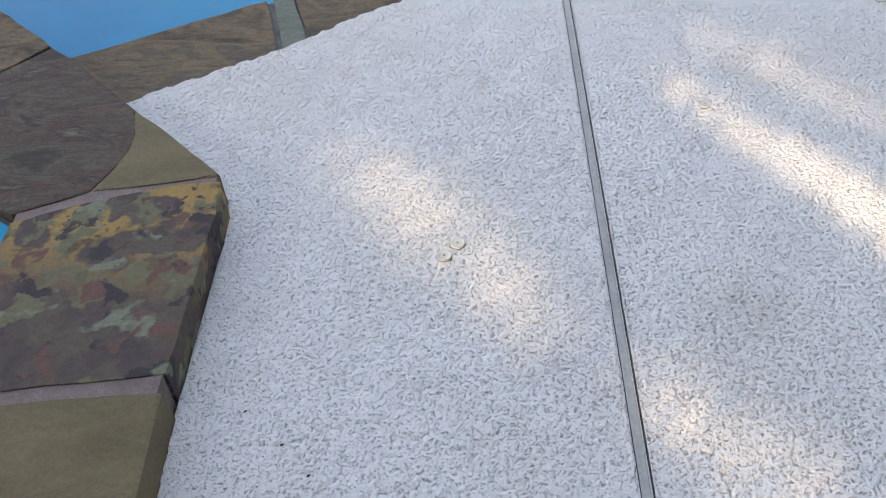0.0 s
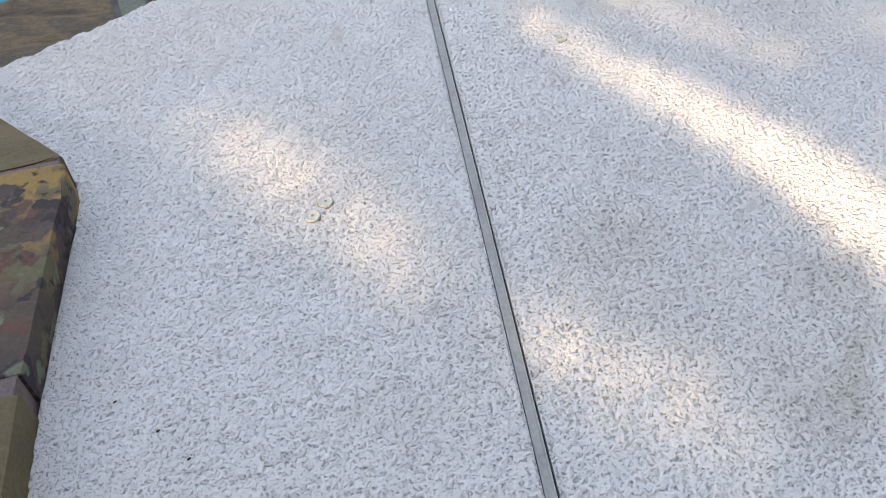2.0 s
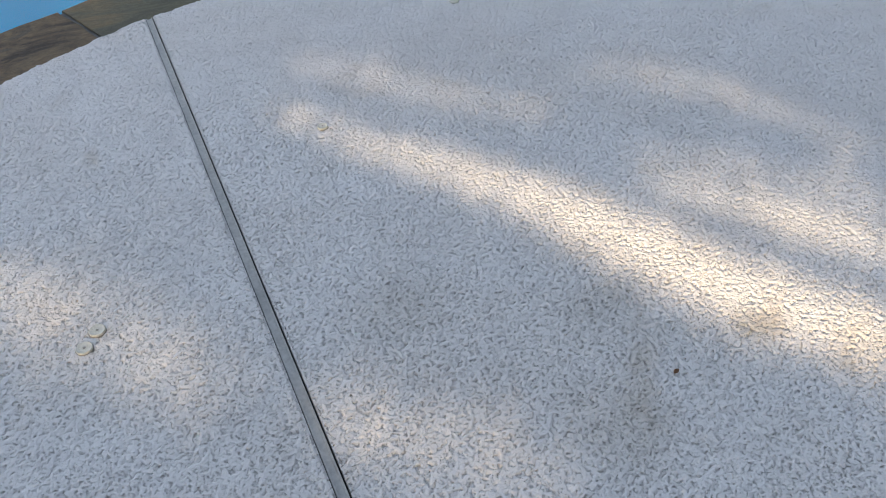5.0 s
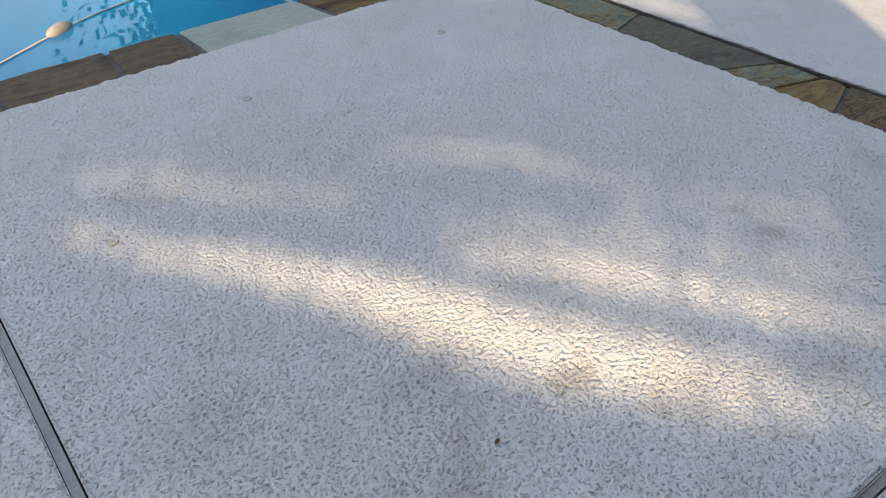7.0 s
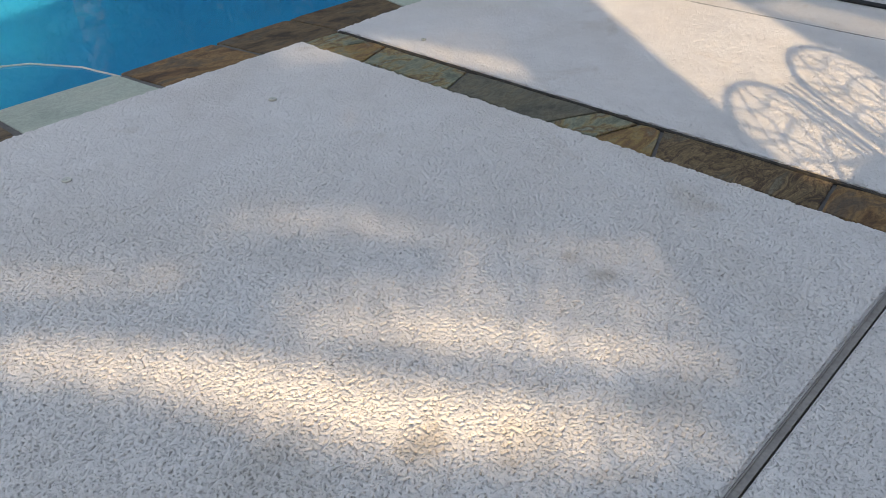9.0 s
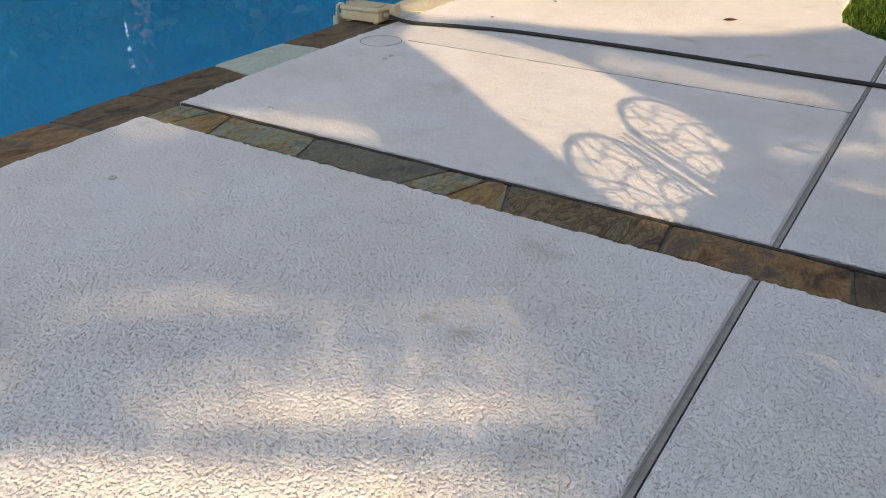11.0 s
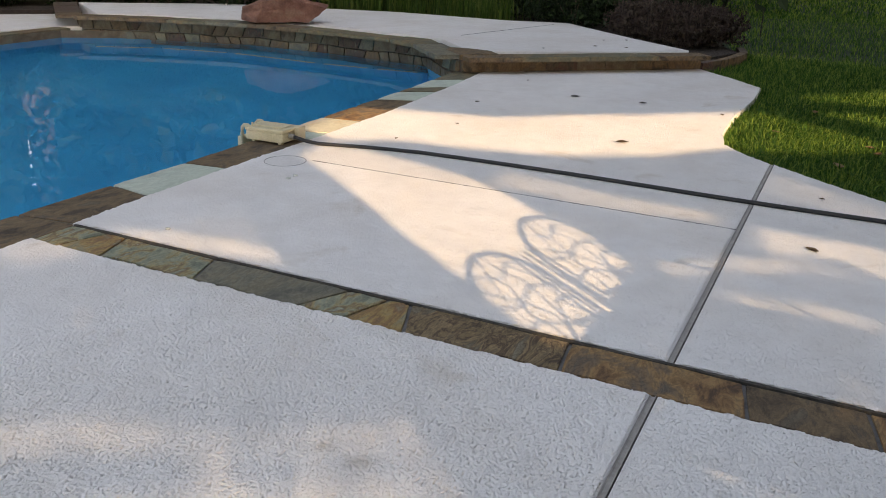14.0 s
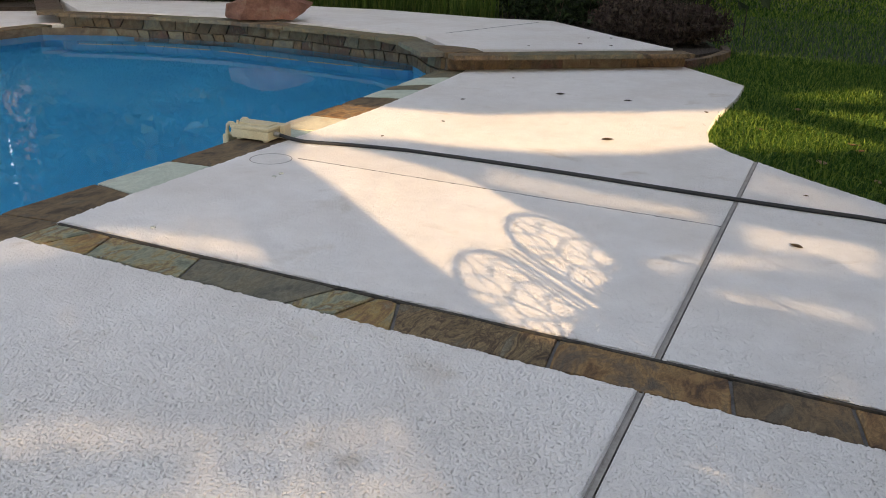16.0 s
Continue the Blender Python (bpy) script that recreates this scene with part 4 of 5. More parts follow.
tagged(rock, "flat red sandstone boulder jutting over the pool", "boulder")

# ---- planting ----
lawn_poly = [(4.6, -2.3), *[p for p in LAWN[10::-1]], (10.7, 0.55), (11.9, 0.4), (14.5, 1.0), (40, 6), (40, -14), (4.6, -8)]


def lawn_roots(n, x0, x1, y0, y1):
    p = np.stack([nrg.uniform(x0, x1, n), nrg.uniform(y0, y1, n)], 1)
    p = p[inside(lawn_poly, p)]
    return np.concatenate([p, np.full((len(p), 1), -0.085)], 1)


near_roots = np.concatenate([lawn_roots(48000, 4.8, 8.2, -3.0, 0.0), lawn_roots(46000, 8.0, 12.5, -3.5, 0.8), lawn_roots(30000, 12, 22, -7, 4)])
lawn = blades("lawn_grass", GRASS, near_roots, 0.105, 0.009, 1.1, nrg)
tagged(lawn, "uneven green lawn grass beside the deck", "grass", kind="stuff")
far_roots = lawn_roots(30000, 20, 40, -14, 6)
tagged(blades("lawn_grass", GRASS, far_roots, 0.12, 0.03, 0.75, nrg), "far lawn grass in shade", "grass", kind="stuff")


def bush(name, label, material, spots, leaf, width, count, category="shrub"):
    """A shrub of many leaves gathered round short stems; spots: x, y, z, radius, height."""
    x, y, z = spots[0][:3]
    ob = empty(name, label, category)
    cs = []
    for sx, sy, sz, r, h in spots:
        bm = bmesh.new()
        k = int(count * r * r * h)
        c = nrg.normal(size=(k, 3))
        c /= np.linalg.norm(c, axis=1)[:, None]
        c *= (nrg.uniform(0.2, 1, k) ** 0.4)[:, None]
        lump = 1 + 0.25 * np.sin(c[:, 0] * 7 + sx) * np.cos(c[:, 1] * 6 + sy) + 0.15 * np.sin(c[:, 2] * 11)
        c *= lump[:, None]
        cs.append(np.stack([sx + c[:, 0] * r, sy + c[:, 1] * r, sz + h * 0.5 + c[:, 2] * h * 0.5], 1))
        for _ in range(5):
            a = rng.uniform(0, 6.28)
            tube(bm, [(sx, sy, sz - 0.05), (sx + math.cos(a) * r * 0.3, sy + math.sin(a) * r * 0.3, sz + h * 0.4), (sx + math.cos(a) * r * 0.6, sy + math.sin(a) * r * 0.6, sz + h * 0.75)], 0.012, 5, 0.004)
        part("stem", bm, BARK, ob)
    leaves("foliage", material, np.concatenate(cs), leaf, width, nrg, ob)
    return ob


mulch = mesh_object("planting_bed", prism([(10.62, 0.86), (11.9, 0.45), (12.9, 0.9), (14.5, 3.0), (16, 6), (15, 11), (11, 13.5), (9, 12.6), (10.5, 11.1), (12.1, 9.2), (12.8, 6.1), (12.7, 4.1), (12.96, 3.18), (11.45, 1.75)], -0.09, 0.06), MULCH)
tagged(mulch, "bed of dark mulch behind the raised deck", "planting bed", kind="structure")
edge = empty("bed_edging", "low brick-red stone edging of the planting bed", "edging", kind="structure")
course([(10.45, 0.74), (11.0, 0.52), (11.9, 0.42), (12.4, 0.55)], -0.08, 0.08, 0.25, 0.45, 0.1, [BROWN, UMBER], 0.0, edge, "stone")

SHRUB = bush("burgundy_shrub", "dull burgundy-brown twiggy low shrub at the corner of the raised deck", BURGUNDY, [(12.0, 1.25, 0.05, 0.55, 0.5), (12.4, 0.95, 0.05, 0.5, 0.52), (12.5, 1.7, 0.05, 0.6, 0.55), (13.0, 1.3, 0.05, 0.55, 0.5), (13.2, 2.0, 0.05, 0.6, 0.5)], 0.06, 0.03, 22000)
twigs = np.concatenate([np.stack([x + nrg.normal(size=260) * r * 0.5, y + nrg.normal(size=260) * r * 0.5, np.full(260, 0.22)], 1) for x, y, r in ((12.0, 1.25, 0.5), (12.4, 0.95, 0.45), (12.5, 1.7, 0.5), (13.0, 1.3, 0.5), (13.2, 2.0, 0.5))])
blades("brushwood", BURGUNDY, twigs, 0.42, 0.012, 0.45, nrg, SHRUB)
bush("dark_shrub", "dark green rounded shrub behind the raised deck", HEDGE, [(13.6, 3.3, 0.05, 0.8, 0.9), (14.2, 2.6, 0.05, 0.8, 0.8), (14.6, 4.2, 0.05, 1.0, 1.2)], 0.09, 0.04, 5000)


def grass_clump(x, y, z, h, n, r):
    p = nrg.normal(size=(n, 2)) * r
    roots = np.stack([x + p[:, 0], y + p[:, 1], np.full(n, z)], 1)
    ob = blades("grass_clump", TALLGRASS, roots, h, 0.018, 0.5, nrg)
    return tagged(ob, "tall yellow-green ornamental grass clump in the bed", "ornamental grass", "grass clumps behind the deck")


for x, y, h in ((13.6, 7.2, 0.75), (13.8, 6.3, 0.8), (13.7, 5.4, 0.85), (13.5, 4.7, 0.6), (13.5, 8.0, 0.6), (14.4, 6.8, 0.8), (14.4, 5.7, 0.8)):
    grass_clump(x, y, 0.05, h, 420, 0.22)

hedge_spots = [(13.6 + rng.uniform(-0.4, 0.4) - max(0, y - 8) * 0.55, y, 0.0, 0.9, rng.uniform(1.0, 1.7)) for y in np.arange(8.6, 16, 0.9)]
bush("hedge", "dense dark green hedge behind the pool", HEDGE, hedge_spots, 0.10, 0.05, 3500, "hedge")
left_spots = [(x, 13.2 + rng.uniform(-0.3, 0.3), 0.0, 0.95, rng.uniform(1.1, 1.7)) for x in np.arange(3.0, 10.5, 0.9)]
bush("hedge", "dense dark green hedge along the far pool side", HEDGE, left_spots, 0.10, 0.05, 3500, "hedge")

# lower deck on the pool's far side
fardeck = mesh_object("far_deck", prism(ragged([(9.12, 9.42), (8.9, 9.75), (7.0, 9.65), (4.0, 10.2), (0.5, 10.2), (-3.6, 8.9), (-5, 10), (-3, 12), (3, 12.6), (9.0, 12.3), (10.5, 11.05)], 0.1, 0.004, rng), -0.08, 0.006), DECK)
tagged(fardeck, "white deck on the far side of the pool", "pool deck", kind="structure")
fc = empty("far_coping", "flagstone coping of the pool's far side", "pool coping", kind="structure")
course([(-3.4, 8.62), (0.5, 9.92), (4.0, 9.92), (7.0, 9.37), (8.95, 9.45)], -0.06, 0.0, 0.4, 0.8, -0.02, [OLIVE, BROWN, MINT], 0.32, fc, "stone")


def tree(name, x, y, height, spread, crown, leaf=0.16, count=5000, base=2.0, material=None, label="", trunk=None, limbs=(0.3, 0.7)):
    ob = empty(name, label or "broad dark tree in full leaf", "tree")
    bm = bmesh.new()
    r = trunk or height * 0.022 + 0.06
    tube(bm, [(x, y, -0.1), (x + 0.05, y, height * 0.25), (x - 0.06, y + 0.05, height * 0.55), (x, y, height * 0.85)], r, 14, r * (0.75 if trunk else 0.3))
    for k in range(9):
        a, z = rng.uniform(0, 6.28), height * rng.uniform(*limbs)
        q = spread * rng.uniform(0.4, 0.8)
        tube(bm, [(x, y, z), (x + math.cos(a) * q * 0.5, y + math.sin(a) * q * 0.5, z + q * 0.35), (x + math.cos(a) * q, y + math.sin(a) * q, z + q * 0.55)], r * 0.4, 6, r * 0.08)
    part("trunk", bm, BARK, ob)
    c = crown if crown is not None else None
    if c is None:
        k = 60
        cl = nrg.normal(size=(k, 3))
        cl /= np.linalg.norm(cl, axis=1)[:, None]
        cl *= (nrg.uniform(0.3, 1, k))[:, None]
        pts = cl[nrg.integers(0, k, count)] + nrg.normal(size=(count, 3)) * 0.2
        c = np.stack([x + pts[:, 0] * spread, y + pts[:, 1] * spread, base + (height - base) * (0.5 + 0.5 * pts[:, 2])], 1)
    leaves("crown", material or TREELEAF, c, leaf, leaf * 0.55, nrg, ob)
    return ob


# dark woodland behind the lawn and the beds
# first two crowns widened, out of view, to shade the raised deck
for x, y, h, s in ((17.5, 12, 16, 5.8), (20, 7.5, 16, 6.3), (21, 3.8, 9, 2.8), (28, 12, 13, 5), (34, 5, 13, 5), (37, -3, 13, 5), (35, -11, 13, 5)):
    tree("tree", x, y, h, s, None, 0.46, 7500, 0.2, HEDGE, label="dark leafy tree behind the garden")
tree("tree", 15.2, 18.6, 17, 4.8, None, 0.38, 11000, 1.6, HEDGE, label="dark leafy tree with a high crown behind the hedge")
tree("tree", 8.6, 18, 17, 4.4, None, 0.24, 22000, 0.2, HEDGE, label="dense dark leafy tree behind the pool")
post = mesh_object("white_post", box(bmesh.new(), 27.9, -2.95, -0.09, 28.05, -2.8, 1.6, 0.01), POSTWHITE)
tagged(post, "pale wooden post standing at the far lawn edge", "post")
back = [(42 * math.cos(a), 42 * math.sin(a)) for a in np.linspace(-0.9, 1.28, 26) if not 0.89 < a < 0.94]
cs = np.concatenate([np.stack([np.full(900, x) + nrg.normal(size=900) * 1.2, np.full(900, y) + nrg.normal(size=900) * 1.2, nrg.uniform(-0.1, 11, 900)], 1) for x, y in back])
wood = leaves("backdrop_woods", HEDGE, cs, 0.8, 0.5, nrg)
tagged(wood, "dark far woods closing the garden", "woods", kind="stuff")

# added sheet, mostly unseen: keeps bright low sky out of the water's reflection
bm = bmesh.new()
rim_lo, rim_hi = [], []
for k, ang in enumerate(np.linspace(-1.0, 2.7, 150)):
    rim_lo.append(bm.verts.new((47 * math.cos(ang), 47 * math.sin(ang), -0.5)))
    # lowered stretches let sky through for the bright water and its glints
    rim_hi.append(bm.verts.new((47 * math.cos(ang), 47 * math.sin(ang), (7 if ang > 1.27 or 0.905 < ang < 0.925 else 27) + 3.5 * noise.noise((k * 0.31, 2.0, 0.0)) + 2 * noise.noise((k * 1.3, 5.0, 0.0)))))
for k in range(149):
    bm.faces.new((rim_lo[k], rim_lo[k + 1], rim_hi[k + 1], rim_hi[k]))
tagged(mesh_object("backdrop", bm, DARK_SHEET), "plain dark sheet added as a far tree line", "woods", kind="structure")

# ---- unseen, towards the sun: the loveseat, and added leaf screens that shape the light ----
CROSS = Vector((AZ.y, -AZ.x))
TAN = math.tan(SUN_EL)


def bench():
    """An iron loveseat with two arched backs, whose shadow falls on the deck."""
    ob = empty("garden_loveseat", "dark wrought iron loveseat with two arched backs", "bench")

    def arc(cx, w, z0, h, n=14):
        return [(cx + w * math.cos(a), 0, z0 + h * math.sin(a)) for a in np.linspace(math.pi, 0, n)]
    for cx in (-0.312, 0.312):
        bm = bmesh.new()
        tube(bm, [(cx - 0.27, 0, 0.42), *arc(cx, 0.27, 0.74, 0.19), (cx + 0.27, 0, 0.42)], 0.0125, 8)
        part("back_frame", bm, IRON, ob)
        for vine in (((-0.21, 0.58), (-0.13, 0.66), (-0.15, 0.76), (-0.07, 0.85), (0.0, 0.92)),
                     ((-0.02, 0.58), (0.02, 0.68), (-0.06, 0.76), (-0.19, 0.83), (-0.22, 0.87)),
                     ((0.10, 0.58), (0.05, 0.68), (0.10, 0.79), (0.04, 0.86), (0.05, 0.92)),
                     ((0.23, 0.60), (0.15, 0.68), (0.19, 0.78), (0.11, 0.85), (0.13, 0.90)),
                     ((-0.25, 0.69), (-0.11, 0.70), (0.04, 0.64), (0.20, 0.62)),
                     ((-0.25, 0.79), (-0.09, 0.75), (0.09, 0.77), (0.25, 0.72)),
                     ((-0.16, 0.89), (0.0, 0.83), (0.14, 0.86), (0.24, 0.81)),
                     ((-0.12, 0.58), (-0.06, 0.65), (-0.10, 0.72), (-0.02, 0.80), (-0.06, 0.87)),
                     ((-0.22, 0.63), (-0.05, 0.61), (0.12, 0.70), (0.24, 0.68))):
            part("vine", tube(bmesh.new(), [(cx + u, 0, z) for u, z in vine], 0.0055, 6), IRON, ob)
        part("rail", tube(bmesh.new(), [(cx - 0.26, 0, 0.60), (cx + 0.26, 0, 0.60)], 0.012, 6), IRON, ob)
        # solid plates added low in the back to block the sun there
        part("shade_plate", box(bmesh.new(), cx - 0.245, -0.008, 0.445, cx + 0.245, 0.008, 0.595, 0.004), IRON, ob)
    part("shade_plate", box(bmesh.new(), -0.055, -0.006, 0.445, 0.055, 0.006, 0.595, 0.004), IRON, ob)
    for x in (-0.105, -0.068, -0.024, 0.022, 0.066, 0.105):
        part("bar", tube(bmesh.new(), [(x, 0.012, 0.42), (x, 0.012, 0.85)], 0.008, 6), IRON, ob)
    seat = bmesh.new()
    box(seat, -0.60, -0.46, 0.415, 0.60, 0.0, 0.44, 0.008)
    part("seat", seat, IRON, ob)
    for x in (-0.58, 0.58):
        for y in (-0.43, -0.02):
            part("leg", tube(bmesh.new(), [(x, y, 0.42), (x, y, 0.0)], 0.017, 8), IRON, ob)
        part("arm", tube(bmesh.new(), [(x, -0.43, 0.42), (x, -0.42, 0.64), (x, -0.2, 0.66), (x, 0.0, 0.66)], 0.014, 8), IRON, ob)
    return ob


BENCH = bench()
BENCH.matrix_basis = pose(2.15, -1.57, DECK_Z, 0, 0, 0)

# openings cut in the added leaf screens, as the sun patches wanted on the ground
GAPS = []


def gap(share_open, *outline):
    GAPS.append((list(outline), share_open))


gap(0.62, (4.50, 2.20), (4.27, 1.79), (3.79, 1.18), (3.40, 0.72), (3.14, 0.42), (2.95, 0.16), (2.76, -0.20), (2.98, -0.30), (3.35, -0.32), (3.62, -0.27), (3.92, 0.0), (4.16, 0.25), (4.18, 0.40), (4.52, 0.80), (4.70, 1.14), (4.85, 1.7), (5.0, 2.3))
gap(0.85, (5.05, 2.3), (5.30, 1.9), (5.35, 1.35), (5.50, 0.73), (5.85, 0.18), (6.35, -0.22), (6.55, -0.79), (7.0, -1.41), (7.3, -2.0), (8.8, -2.0), (8.55, -1.2), (8.2, -0.45), (7.84, -0.10), (7.25, 0.58), (6.85, 1.16), (6.46, 1.55), (6.36, 2.0), (6.25, 2.5), (6.2, 2.75), (5.3, 2.70))
gap(0.8, (9.0, -0.65), (9.3, -0.68), (9.7, -1.05), (10.3, -1.45), (9.2, -1.52), (9.05, -1.1))
gap(0.7, (12.7, 0.45), (13.05, 0.35), (12.85, -0.4), (12.75, -1.15), (12.4, -1.1), (12.55, -0.3))
gap(1, *[tuple(CROSS * u + AZ * v) for u, v in ((-1.42, 2.15), (-1.42, 8.0), (-9.0, 8.0), (-9.0, 1.05), (-2.6, 1.05), (-2.0, 1.6))])
gap(0.23, (2.49, 2.42), (2.63, 2.25), (2.65, 1.93), (2.4, 2.08), (2.33, 2.2))
gap(0.12, (2.88, -0.58), (3.43, -0.58), (3.28, -0.74), (3.06, -1.17), (2.91, -1.27), (2.84, -1.0), (2.82, -0.73))
gap(0.34, (4.59, 0.87), (4.49, 0.07), (4.55, -0.49), (4.72, -0.41), (4.74, 0.07), (4.9, 0.85))
gap(0.42, (4.56, -0.69), (4.53, -1.29), (4.12, -1.29), (4.2, -0.73))
gap(0.18, (5.81, -0.62), (5.25, -1.3), (5.03, -1.22), (5.29, -0.62))
for x, y, u, v in ((2.272, -0.822, 0.040, 0.060), (2.325, -0.925, 0.030, 0.03), (2.165, -1.0, 0.038, 0.045)):
    gap(1, *[tuple(Vector((x, y)) + CROSS * (u * a) + AZ * (v * b)) for a, b in ((-1, 0), (-0.6, 0.8), (0.6, 0.8), (1, 0), (0.6, -0.8), (-0.6, -0.8))])
# slits cut in the added screens, as the streaks they throw: x, y, half width, openness
STREAKS = [
    [(0.24, 1.42, 0.03, 0.15), (0.34, 1.27, 0.04, 0.34), (0.45, 1.08, 0.05, 0.46), (0.61, 0.88, 0.06, 0.58), (0.75, 0.67, 0.07, 0.70), (0.86, 0.46, 0.09, 0.85), (0.95, 0.28, 0.10, 0.95), (1.03, 0.10, 0.105, 1.0), (1.15, -0.06, 0.105, 1.0), (1.26, -0.22, 0.09, 0.70), (1.37, -0.37, 0.07, 0.30), (1.50, -0.50, 0.05, 0.06)],
    [(1.02, 0.61, 0.03, 0.10), (1.17, 0.47, 0.05, 0.50), (1.31, 0.28, 0.06, 0.80), (1.43, 0.09, 0.06, 0.80), (1.54, -0.09, 0.06, 0.66), (1.64, -0.25, 0.055, 0.42), (1.74, -0.42, 0.05, 0.08)],
    [(1.08, 0.70, 0.03, 0.08), (1.32, 0.53, 0.045, 0.30), (1.48, 0.35, 0.045, 0.30), (1.59, 0.17, 0.045, 0.30), (1.71, -0.02, 0.05, 0.26), (1.85, -0.22, 0.05, 0.10)],
    [(0.36, 1.68, 0.04, 0.08), (0.48, 1.58, 0.06, 0.20), (0.61, 1.46, 0.07, 0.27), (0.73, 1.27, 0.06, 0.22), (0.86, 1.12, 0.05, 0.20), (1.07, 0.94, 0.05, 0.08)],
    [(1.22, 1.20, 0.05, 0.06), (1.42, 1.04, 0.06, 0.20), (1.56, 0.85, 0.06, 0.18), (1.64, 0.61, 0.05, 0.13), (1.76, 0.38, 0.045, 0.12), (1.92, 0.14, 0.06, 0.17), (2.05, -0.01, 0.06, 0.17), (2.18, -0.16, 0.05, 0.08)],
    [(2.83, 2.20, 0.05, 0.12), (2.90, 1.92, 0.07, 0.40), (2.96, 1.52, 0.08, 0.52), (3.03, 1.15, 0.08, 0.55), (3.11, 0.79, 0.08, 0.48), (3.12, 0.50, 0.06, 0.25), (3.05, 0.30, 0.05, 0.08)],
    [(3.10, 1.95, 0.04, 0.06), (3.22, 1.66, 0.05, 0.20), (3.33, 1.40, 0.05, 0.22), (3.40, 1.08, 0.04, 0.06)],
    [(3.40, 1.98, 0.04, 0.06), (3.52, 1.58, 0.05, 0.18), (3.58, 1.30, 0.04, 0.06)],
    [(3.03, -0.22, 0.02, 0.2), (2.96, -0.38, 0.035, 0.45), (2.91, -0.56, 0.045, 0.55), (2.86, -0.80, 0.07, 0.60), (2.85, -1.02, 0.07, 0.55), (2.84, -1.25, 0.05, 0.1)],
    [(3.26, -0.25, 0.02, 0.1), (3.22, -0.42, 0.05, 0.40), (3.18, -0.62, 0.06, 0.48), (3.17, -0.82, 0.07, 0.48), (3.08, -1.05, 0.05, 0.1)],
    [(3.52, -0.22, 0.03, 0.06), (3.77, -0.42, 0.06, 0.32), (3.93, -0.60, 0.07, 0.34), (4.08, -0.85, 0.07, 0.30), (4.15, -1.15, 0.06, 0.08)],
    [(3.45, -0.62, 0.05, 0.08), (3.55, -0.80, 0.07, 0.30), (3.58, -1.05, 0.07, 0.30), (3.55, -1.30, 0.06, 0.08)],
    [(2.35, -0.02, 0.05, 0.08), (2.42, -0.20, 0.08, 0.36), (2.50, -0.36, 0.08, 0.42), (2.54, -0.52, 0.05, 0.30), (2.56, -0.66, 0.04, 0.08)],
    [(-0.74, 1.07, 0.08, 0.08), (-0.52, 0.84, 0.11, 0.26), (-0.39, 0.68, 0.12, 0.28), (-0.26, 0.50, 0.10, 0.20), (-0.10, 0.28, 0.08, 0.08)],
    [(0.02, 0.28, 0.06, 0.08), (0.15, 0.09, 0.10, 0.24), (0.30, -0.06, 0.10, 0.22), (0.44, -0.20, 0.08, 0.06)],
]


def openness(g):
    """How much of the sun comes through to each ground point of g by way of the slits."""
    total = np.full(len(g), 0.012)
    for line in STREAKS:
        best = np.zeros(len(g))
        for a, b in zip(line, line[1:]):
            d = np.array((b[0] - a[0], b[1] - a[1]))
            f = np.clip(((g - a[:2]) @ d) / (d @ d), 0, 1)
            off = np.linalg.norm(g - np.array(a[:2]) - f[:, None] * d, axis=1)
            wide, amp = a[2] + f * (b[2] - a[2]), a[3] + f * (b[3] - a[3])
            best = np.maximum(best, amp * np.exp(-(off / wide) ** 2))
        total += best
    return np.minimum(total, 1.0)


for line in STREAKS:
    sides = [[], []]
    for i, p in enumerate(line):
        a, b = line[max(i - 1, 0)], line[min(i + 1, len(line) - 1)]
        d = Vector((b[0] - a[0], b[1] - a[1])).normalized()
        for side, sign in zip(sides, (1, -1)):
            q = Vector(p[:2]) + Vector((-d.y, d.x)) * (sign * p[2] * 1.7)
            side.append((q.x, q.y))
    gap(0.0, *(sides[0] + sides[1][::-1]))
SCREEN = -5.2
DENSE = 30000


def ground_of(c, s):
    return np.stack([c * CROSS.x + s * AZ.x, c * CROSS.y + s * AZ.y], 1)


def near_gap(c, s, dc, ds):
    hit = np.zeros(len(c), bool)
    for poly, _ in GAPS:
        pc = [p[0] * CROSS.x + p[1] * CROSS.y for p in poly]
        ps = [p[0] * AZ.x + p[1] * AZ.y for p in poly]
        near = np.nonzero((c > min(pc) - dc) & (c < max(pc) + dc) & (s > min(ps) - ds) & (s < max(ps) + ds))[0]
        if not len(near):
            continue
        cn, sn = c[near], s[near]
        for a, b in ((dc, 0), (-dc, 0), (0, ds), (0, -ds), (dc * 0.7, ds * 0.7), (-dc * 0.7, ds * 0.7), (dc * 0.7, -ds * 0.7), (-dc * 0.7, -ds * 0.7), (0, 0)):
            for f in (1.0, 0.6, 0.3):
                hit[near] |= inside(poly, ground_of(cn + a * f, sn + b * f))
    return hit


def crown_places(c, s, depth):
    back = SCREEN + nrg.normal(size=len(c)) * depth
    z = (s - back) * TAN
    return np.stack([c * CROSS.x + back * AZ.x, c * CROSS.y + back * AZ.y, z], 1)


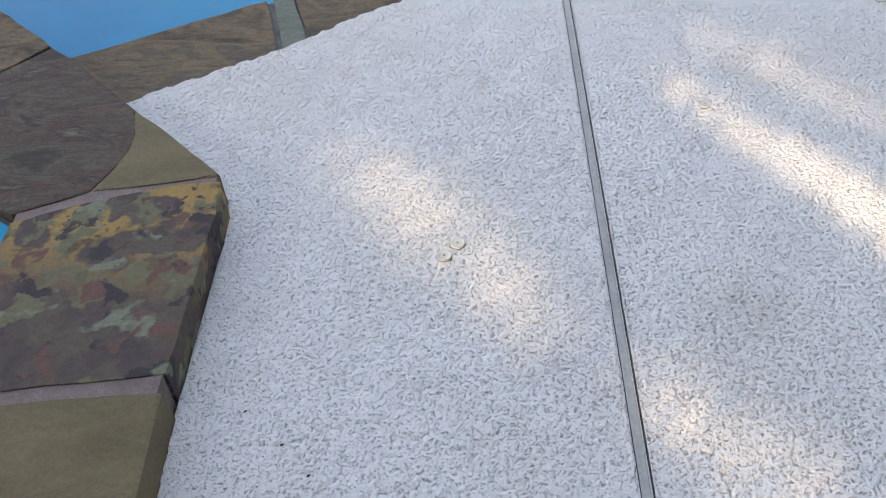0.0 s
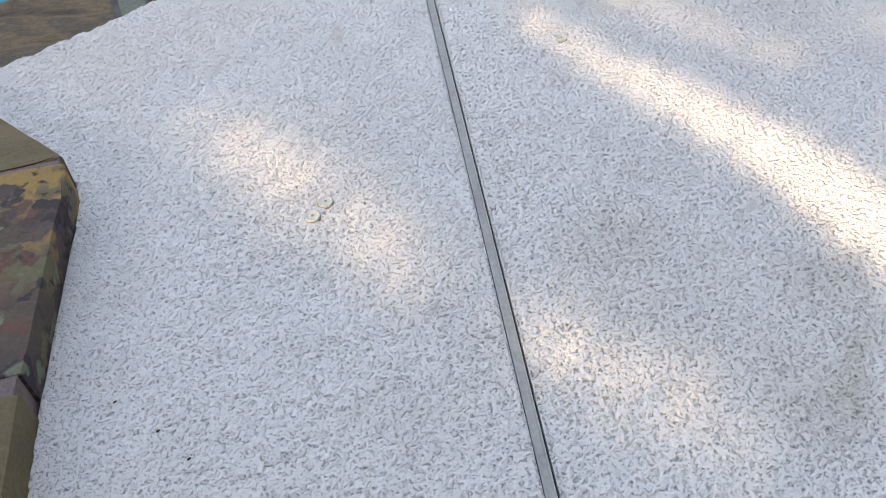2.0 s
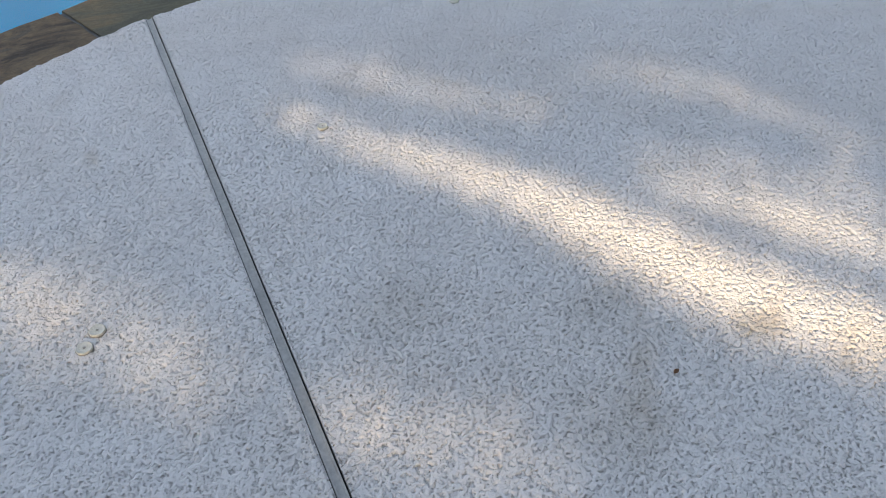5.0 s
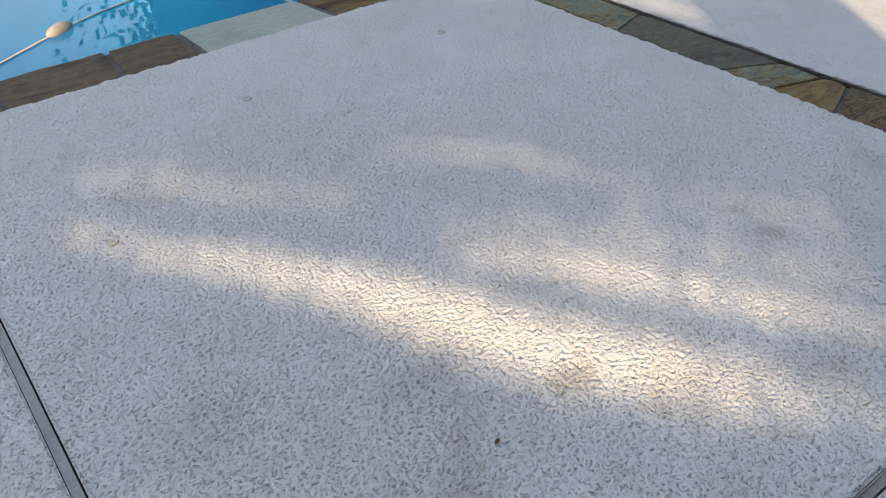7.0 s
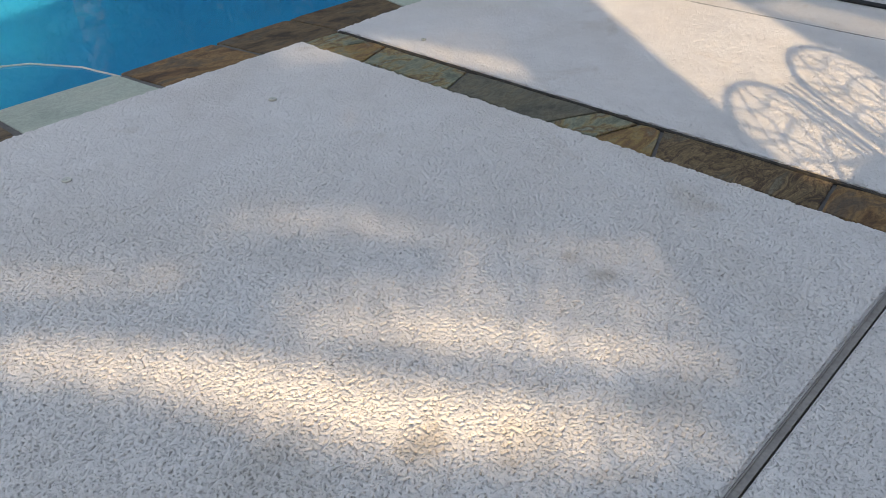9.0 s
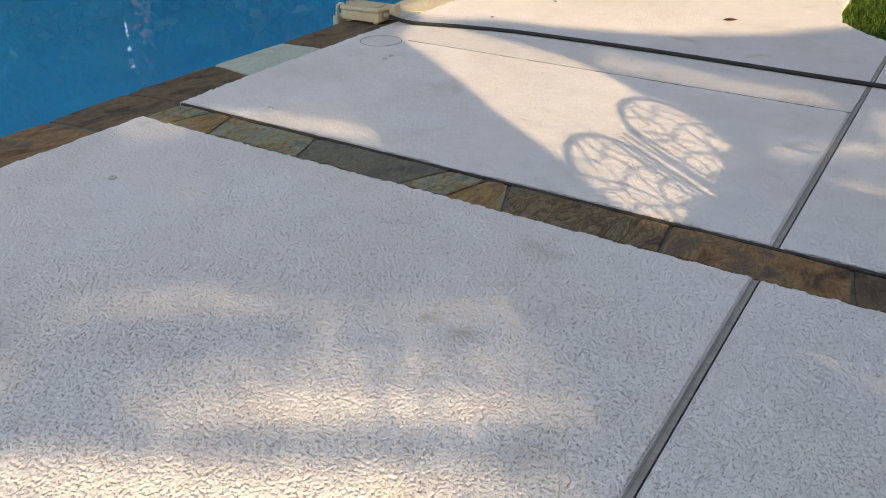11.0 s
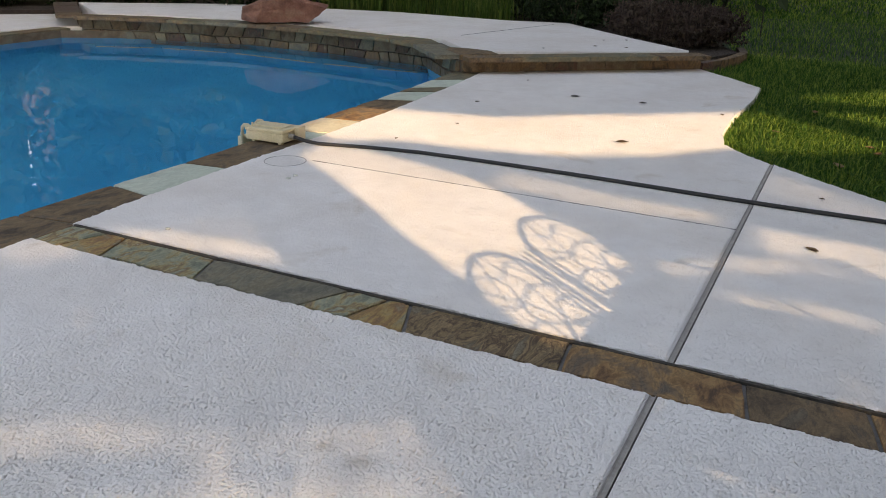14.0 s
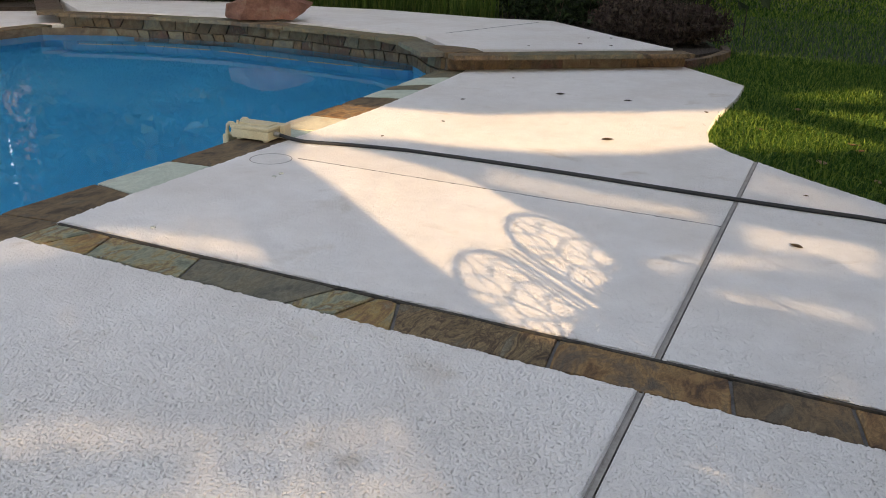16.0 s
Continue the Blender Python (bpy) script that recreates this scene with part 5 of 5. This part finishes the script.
def crown_points(c0, c1, per_metre, small):
    """Leaf places of the crowns, leaving their gaps open: large leaves in the mass, small ones round the gaps."""
    top = 30 if c0 >= 4 else 18
    k = int((c1 - c0) * (top + 3.6) * per_metre)
    step = math.sqrt((c1 - c0) * (top + 3.6) * math.sin(SUN_EL) / k)
    c, s = (g.ravel() for g in np.meshgrid(np.arange(c0, c1, step), np.arange(-3.6, top, step / math.sin(SUN_EL))))
    c, s = c + nrg.uniform(-0.6, 0.6, len(c)) * step, s + nrg.uniform(-0.6, 0.6, len(s)) * step / math.sin(SUN_EL)
    rim = near_gap(c, s, 0.24, 0.58)
    if not small:
        return crown_places(c[~rim], s[~rim], 0.45)
    c, s = c[rim], s[rim]
    g = ground_of(c, s)
    shut = np.ones(len(c), bool)
    for poly, share_open in GAPS:
        inner = inside(poly, g)
        wide = inner.copy()
        for dc, ds in ((0.015, 0), (-0.015, 0), (0, 0.045), (0, -0.045)):
            wide |= inside(poly, ground_of(c + dc, s + ds))
        shut &= ~wide
    return crown_places(c[shut], s[shut], 0.15)


def veil_points(share_open, outlines):
    """Sparse small leaves that dim the gaps; share_open 0: as the slits' own openness says."""
    cs = [p[0] * CROSS.x + p[1] * CROSS.y for o in outlines for p in o]
    ss = [p[0] * AZ.x + p[1] * AZ.y for o in outlines for p in o]
    c0, c1, s0, s1 = min(cs) - 0.05, max(cs) + 0.05, min(ss) - 0.12, max(ss) + 0.12
    most = -math.log(share_open or 0.012)
    step = math.sqrt(math.sin(SUN_EL) / (DENSE * 0.22 * most))
    gc, gs = np.meshgrid(np.arange(c0, c1, step), np.arange(s0, s1, step / math.sin(SUN_EL)))
    c = gc.ravel() + nrg.uniform(-0.5, 0.5, gc.size) * step
    s = gs.ravel() + nrg.uniform(-0.5, 0.5, gs.size) * step / math.sin(SUN_EL)
    keep = np.zeros(len(c), bool)
    for dc, ds in ((0, 0), (0.012, 0), (-0.012, 0), (0, 0.035), (0, -0.035)):
        for o in outlines:
            keep |= inside(o, ground_of(c + dc, s + ds))
    if not share_open:
        keep &= nrg.uniform(size=len(c)) < -np.log(openness(ground_of(c, s))) / most
    return crown_places(c[keep], s[keep], 0.1)


# unseen added trees as leaf screens; the 0.37 trunk edges a sun patch
for c0, c1, m, size in ((-9, -4.5, -6.7, 0.3), (-4.5, 0, -2.9, 0.3), (0, 4.5, 1.90, 0.37), (4.5, 9, 6.8, 0.3), (9, 14, 11.5, 0.3), (14, 20, 17, 0.3), (20, 27, 23.5, 0.3)):
    ob = tree("tree", m * CROSS.x + SCREEN * AZ.x, m * CROSS.y + SCREEN * AZ.y, 9.0, 1.2, crown_points(c0, c1, 165 if c0 < 9 else 90, False), 0.38, label="unseen tree-like leaf screen with gaps cut for the sun patches", trunk=size, limbs=(0.78, 0.95))
    fine = crown_points(c0, c1, 4800, True) if c0 < 14 else ()
    if len(fine):
        leaves("twig_leaves", TREELEAF, fine, 0.060, 0.042, nrg, ob)
    if c0 == 0:
        leaves("dimming_leaves", TREELEAF, np.concatenate([veil_points(t, [o]) for o, t in GAPS if 0 < t < 1] + [veil_points(0.0, [o for o, t in GAPS if t == 0])]), 0.0184, 0.0113, nrg, ob)

# rope with a float on the water
rope = empty("pool_rope", "white pool rope with a grey float on the water", "pool rope")
LINE = [(1.885, 2.66), (1.872, 2.885), (1.81, 3.17), (1.66, 3.43), (1.45, 3.56), (1.26, 3.55), (1.0, 3.45), (0.78, 3.325), (0.465, 3.106), (0.30, 2.78)]
part("rope", tube(bmesh.new(), [(x, y, WATER_Z + 0.005) for x, y in LINE], 0.005, 6), POSTWHITE, rope, smooth=True)
fl = bmesh.new()
bmesh.ops.create_uvsphere(fl, u_segments=16, v_segments=10, radius=1)
for v in fl.verts:
    v.co = (v.co.x * 0.085, v.co.y * 0.032, v.co.z * 0.032)
f = part("float", fl, PLASTIC_DIRTY, rope, "oblong grey float", True)
f.matrix_basis = pose(0.80, 3.337, WATER_Z + 0.012, 0, 0, 31)
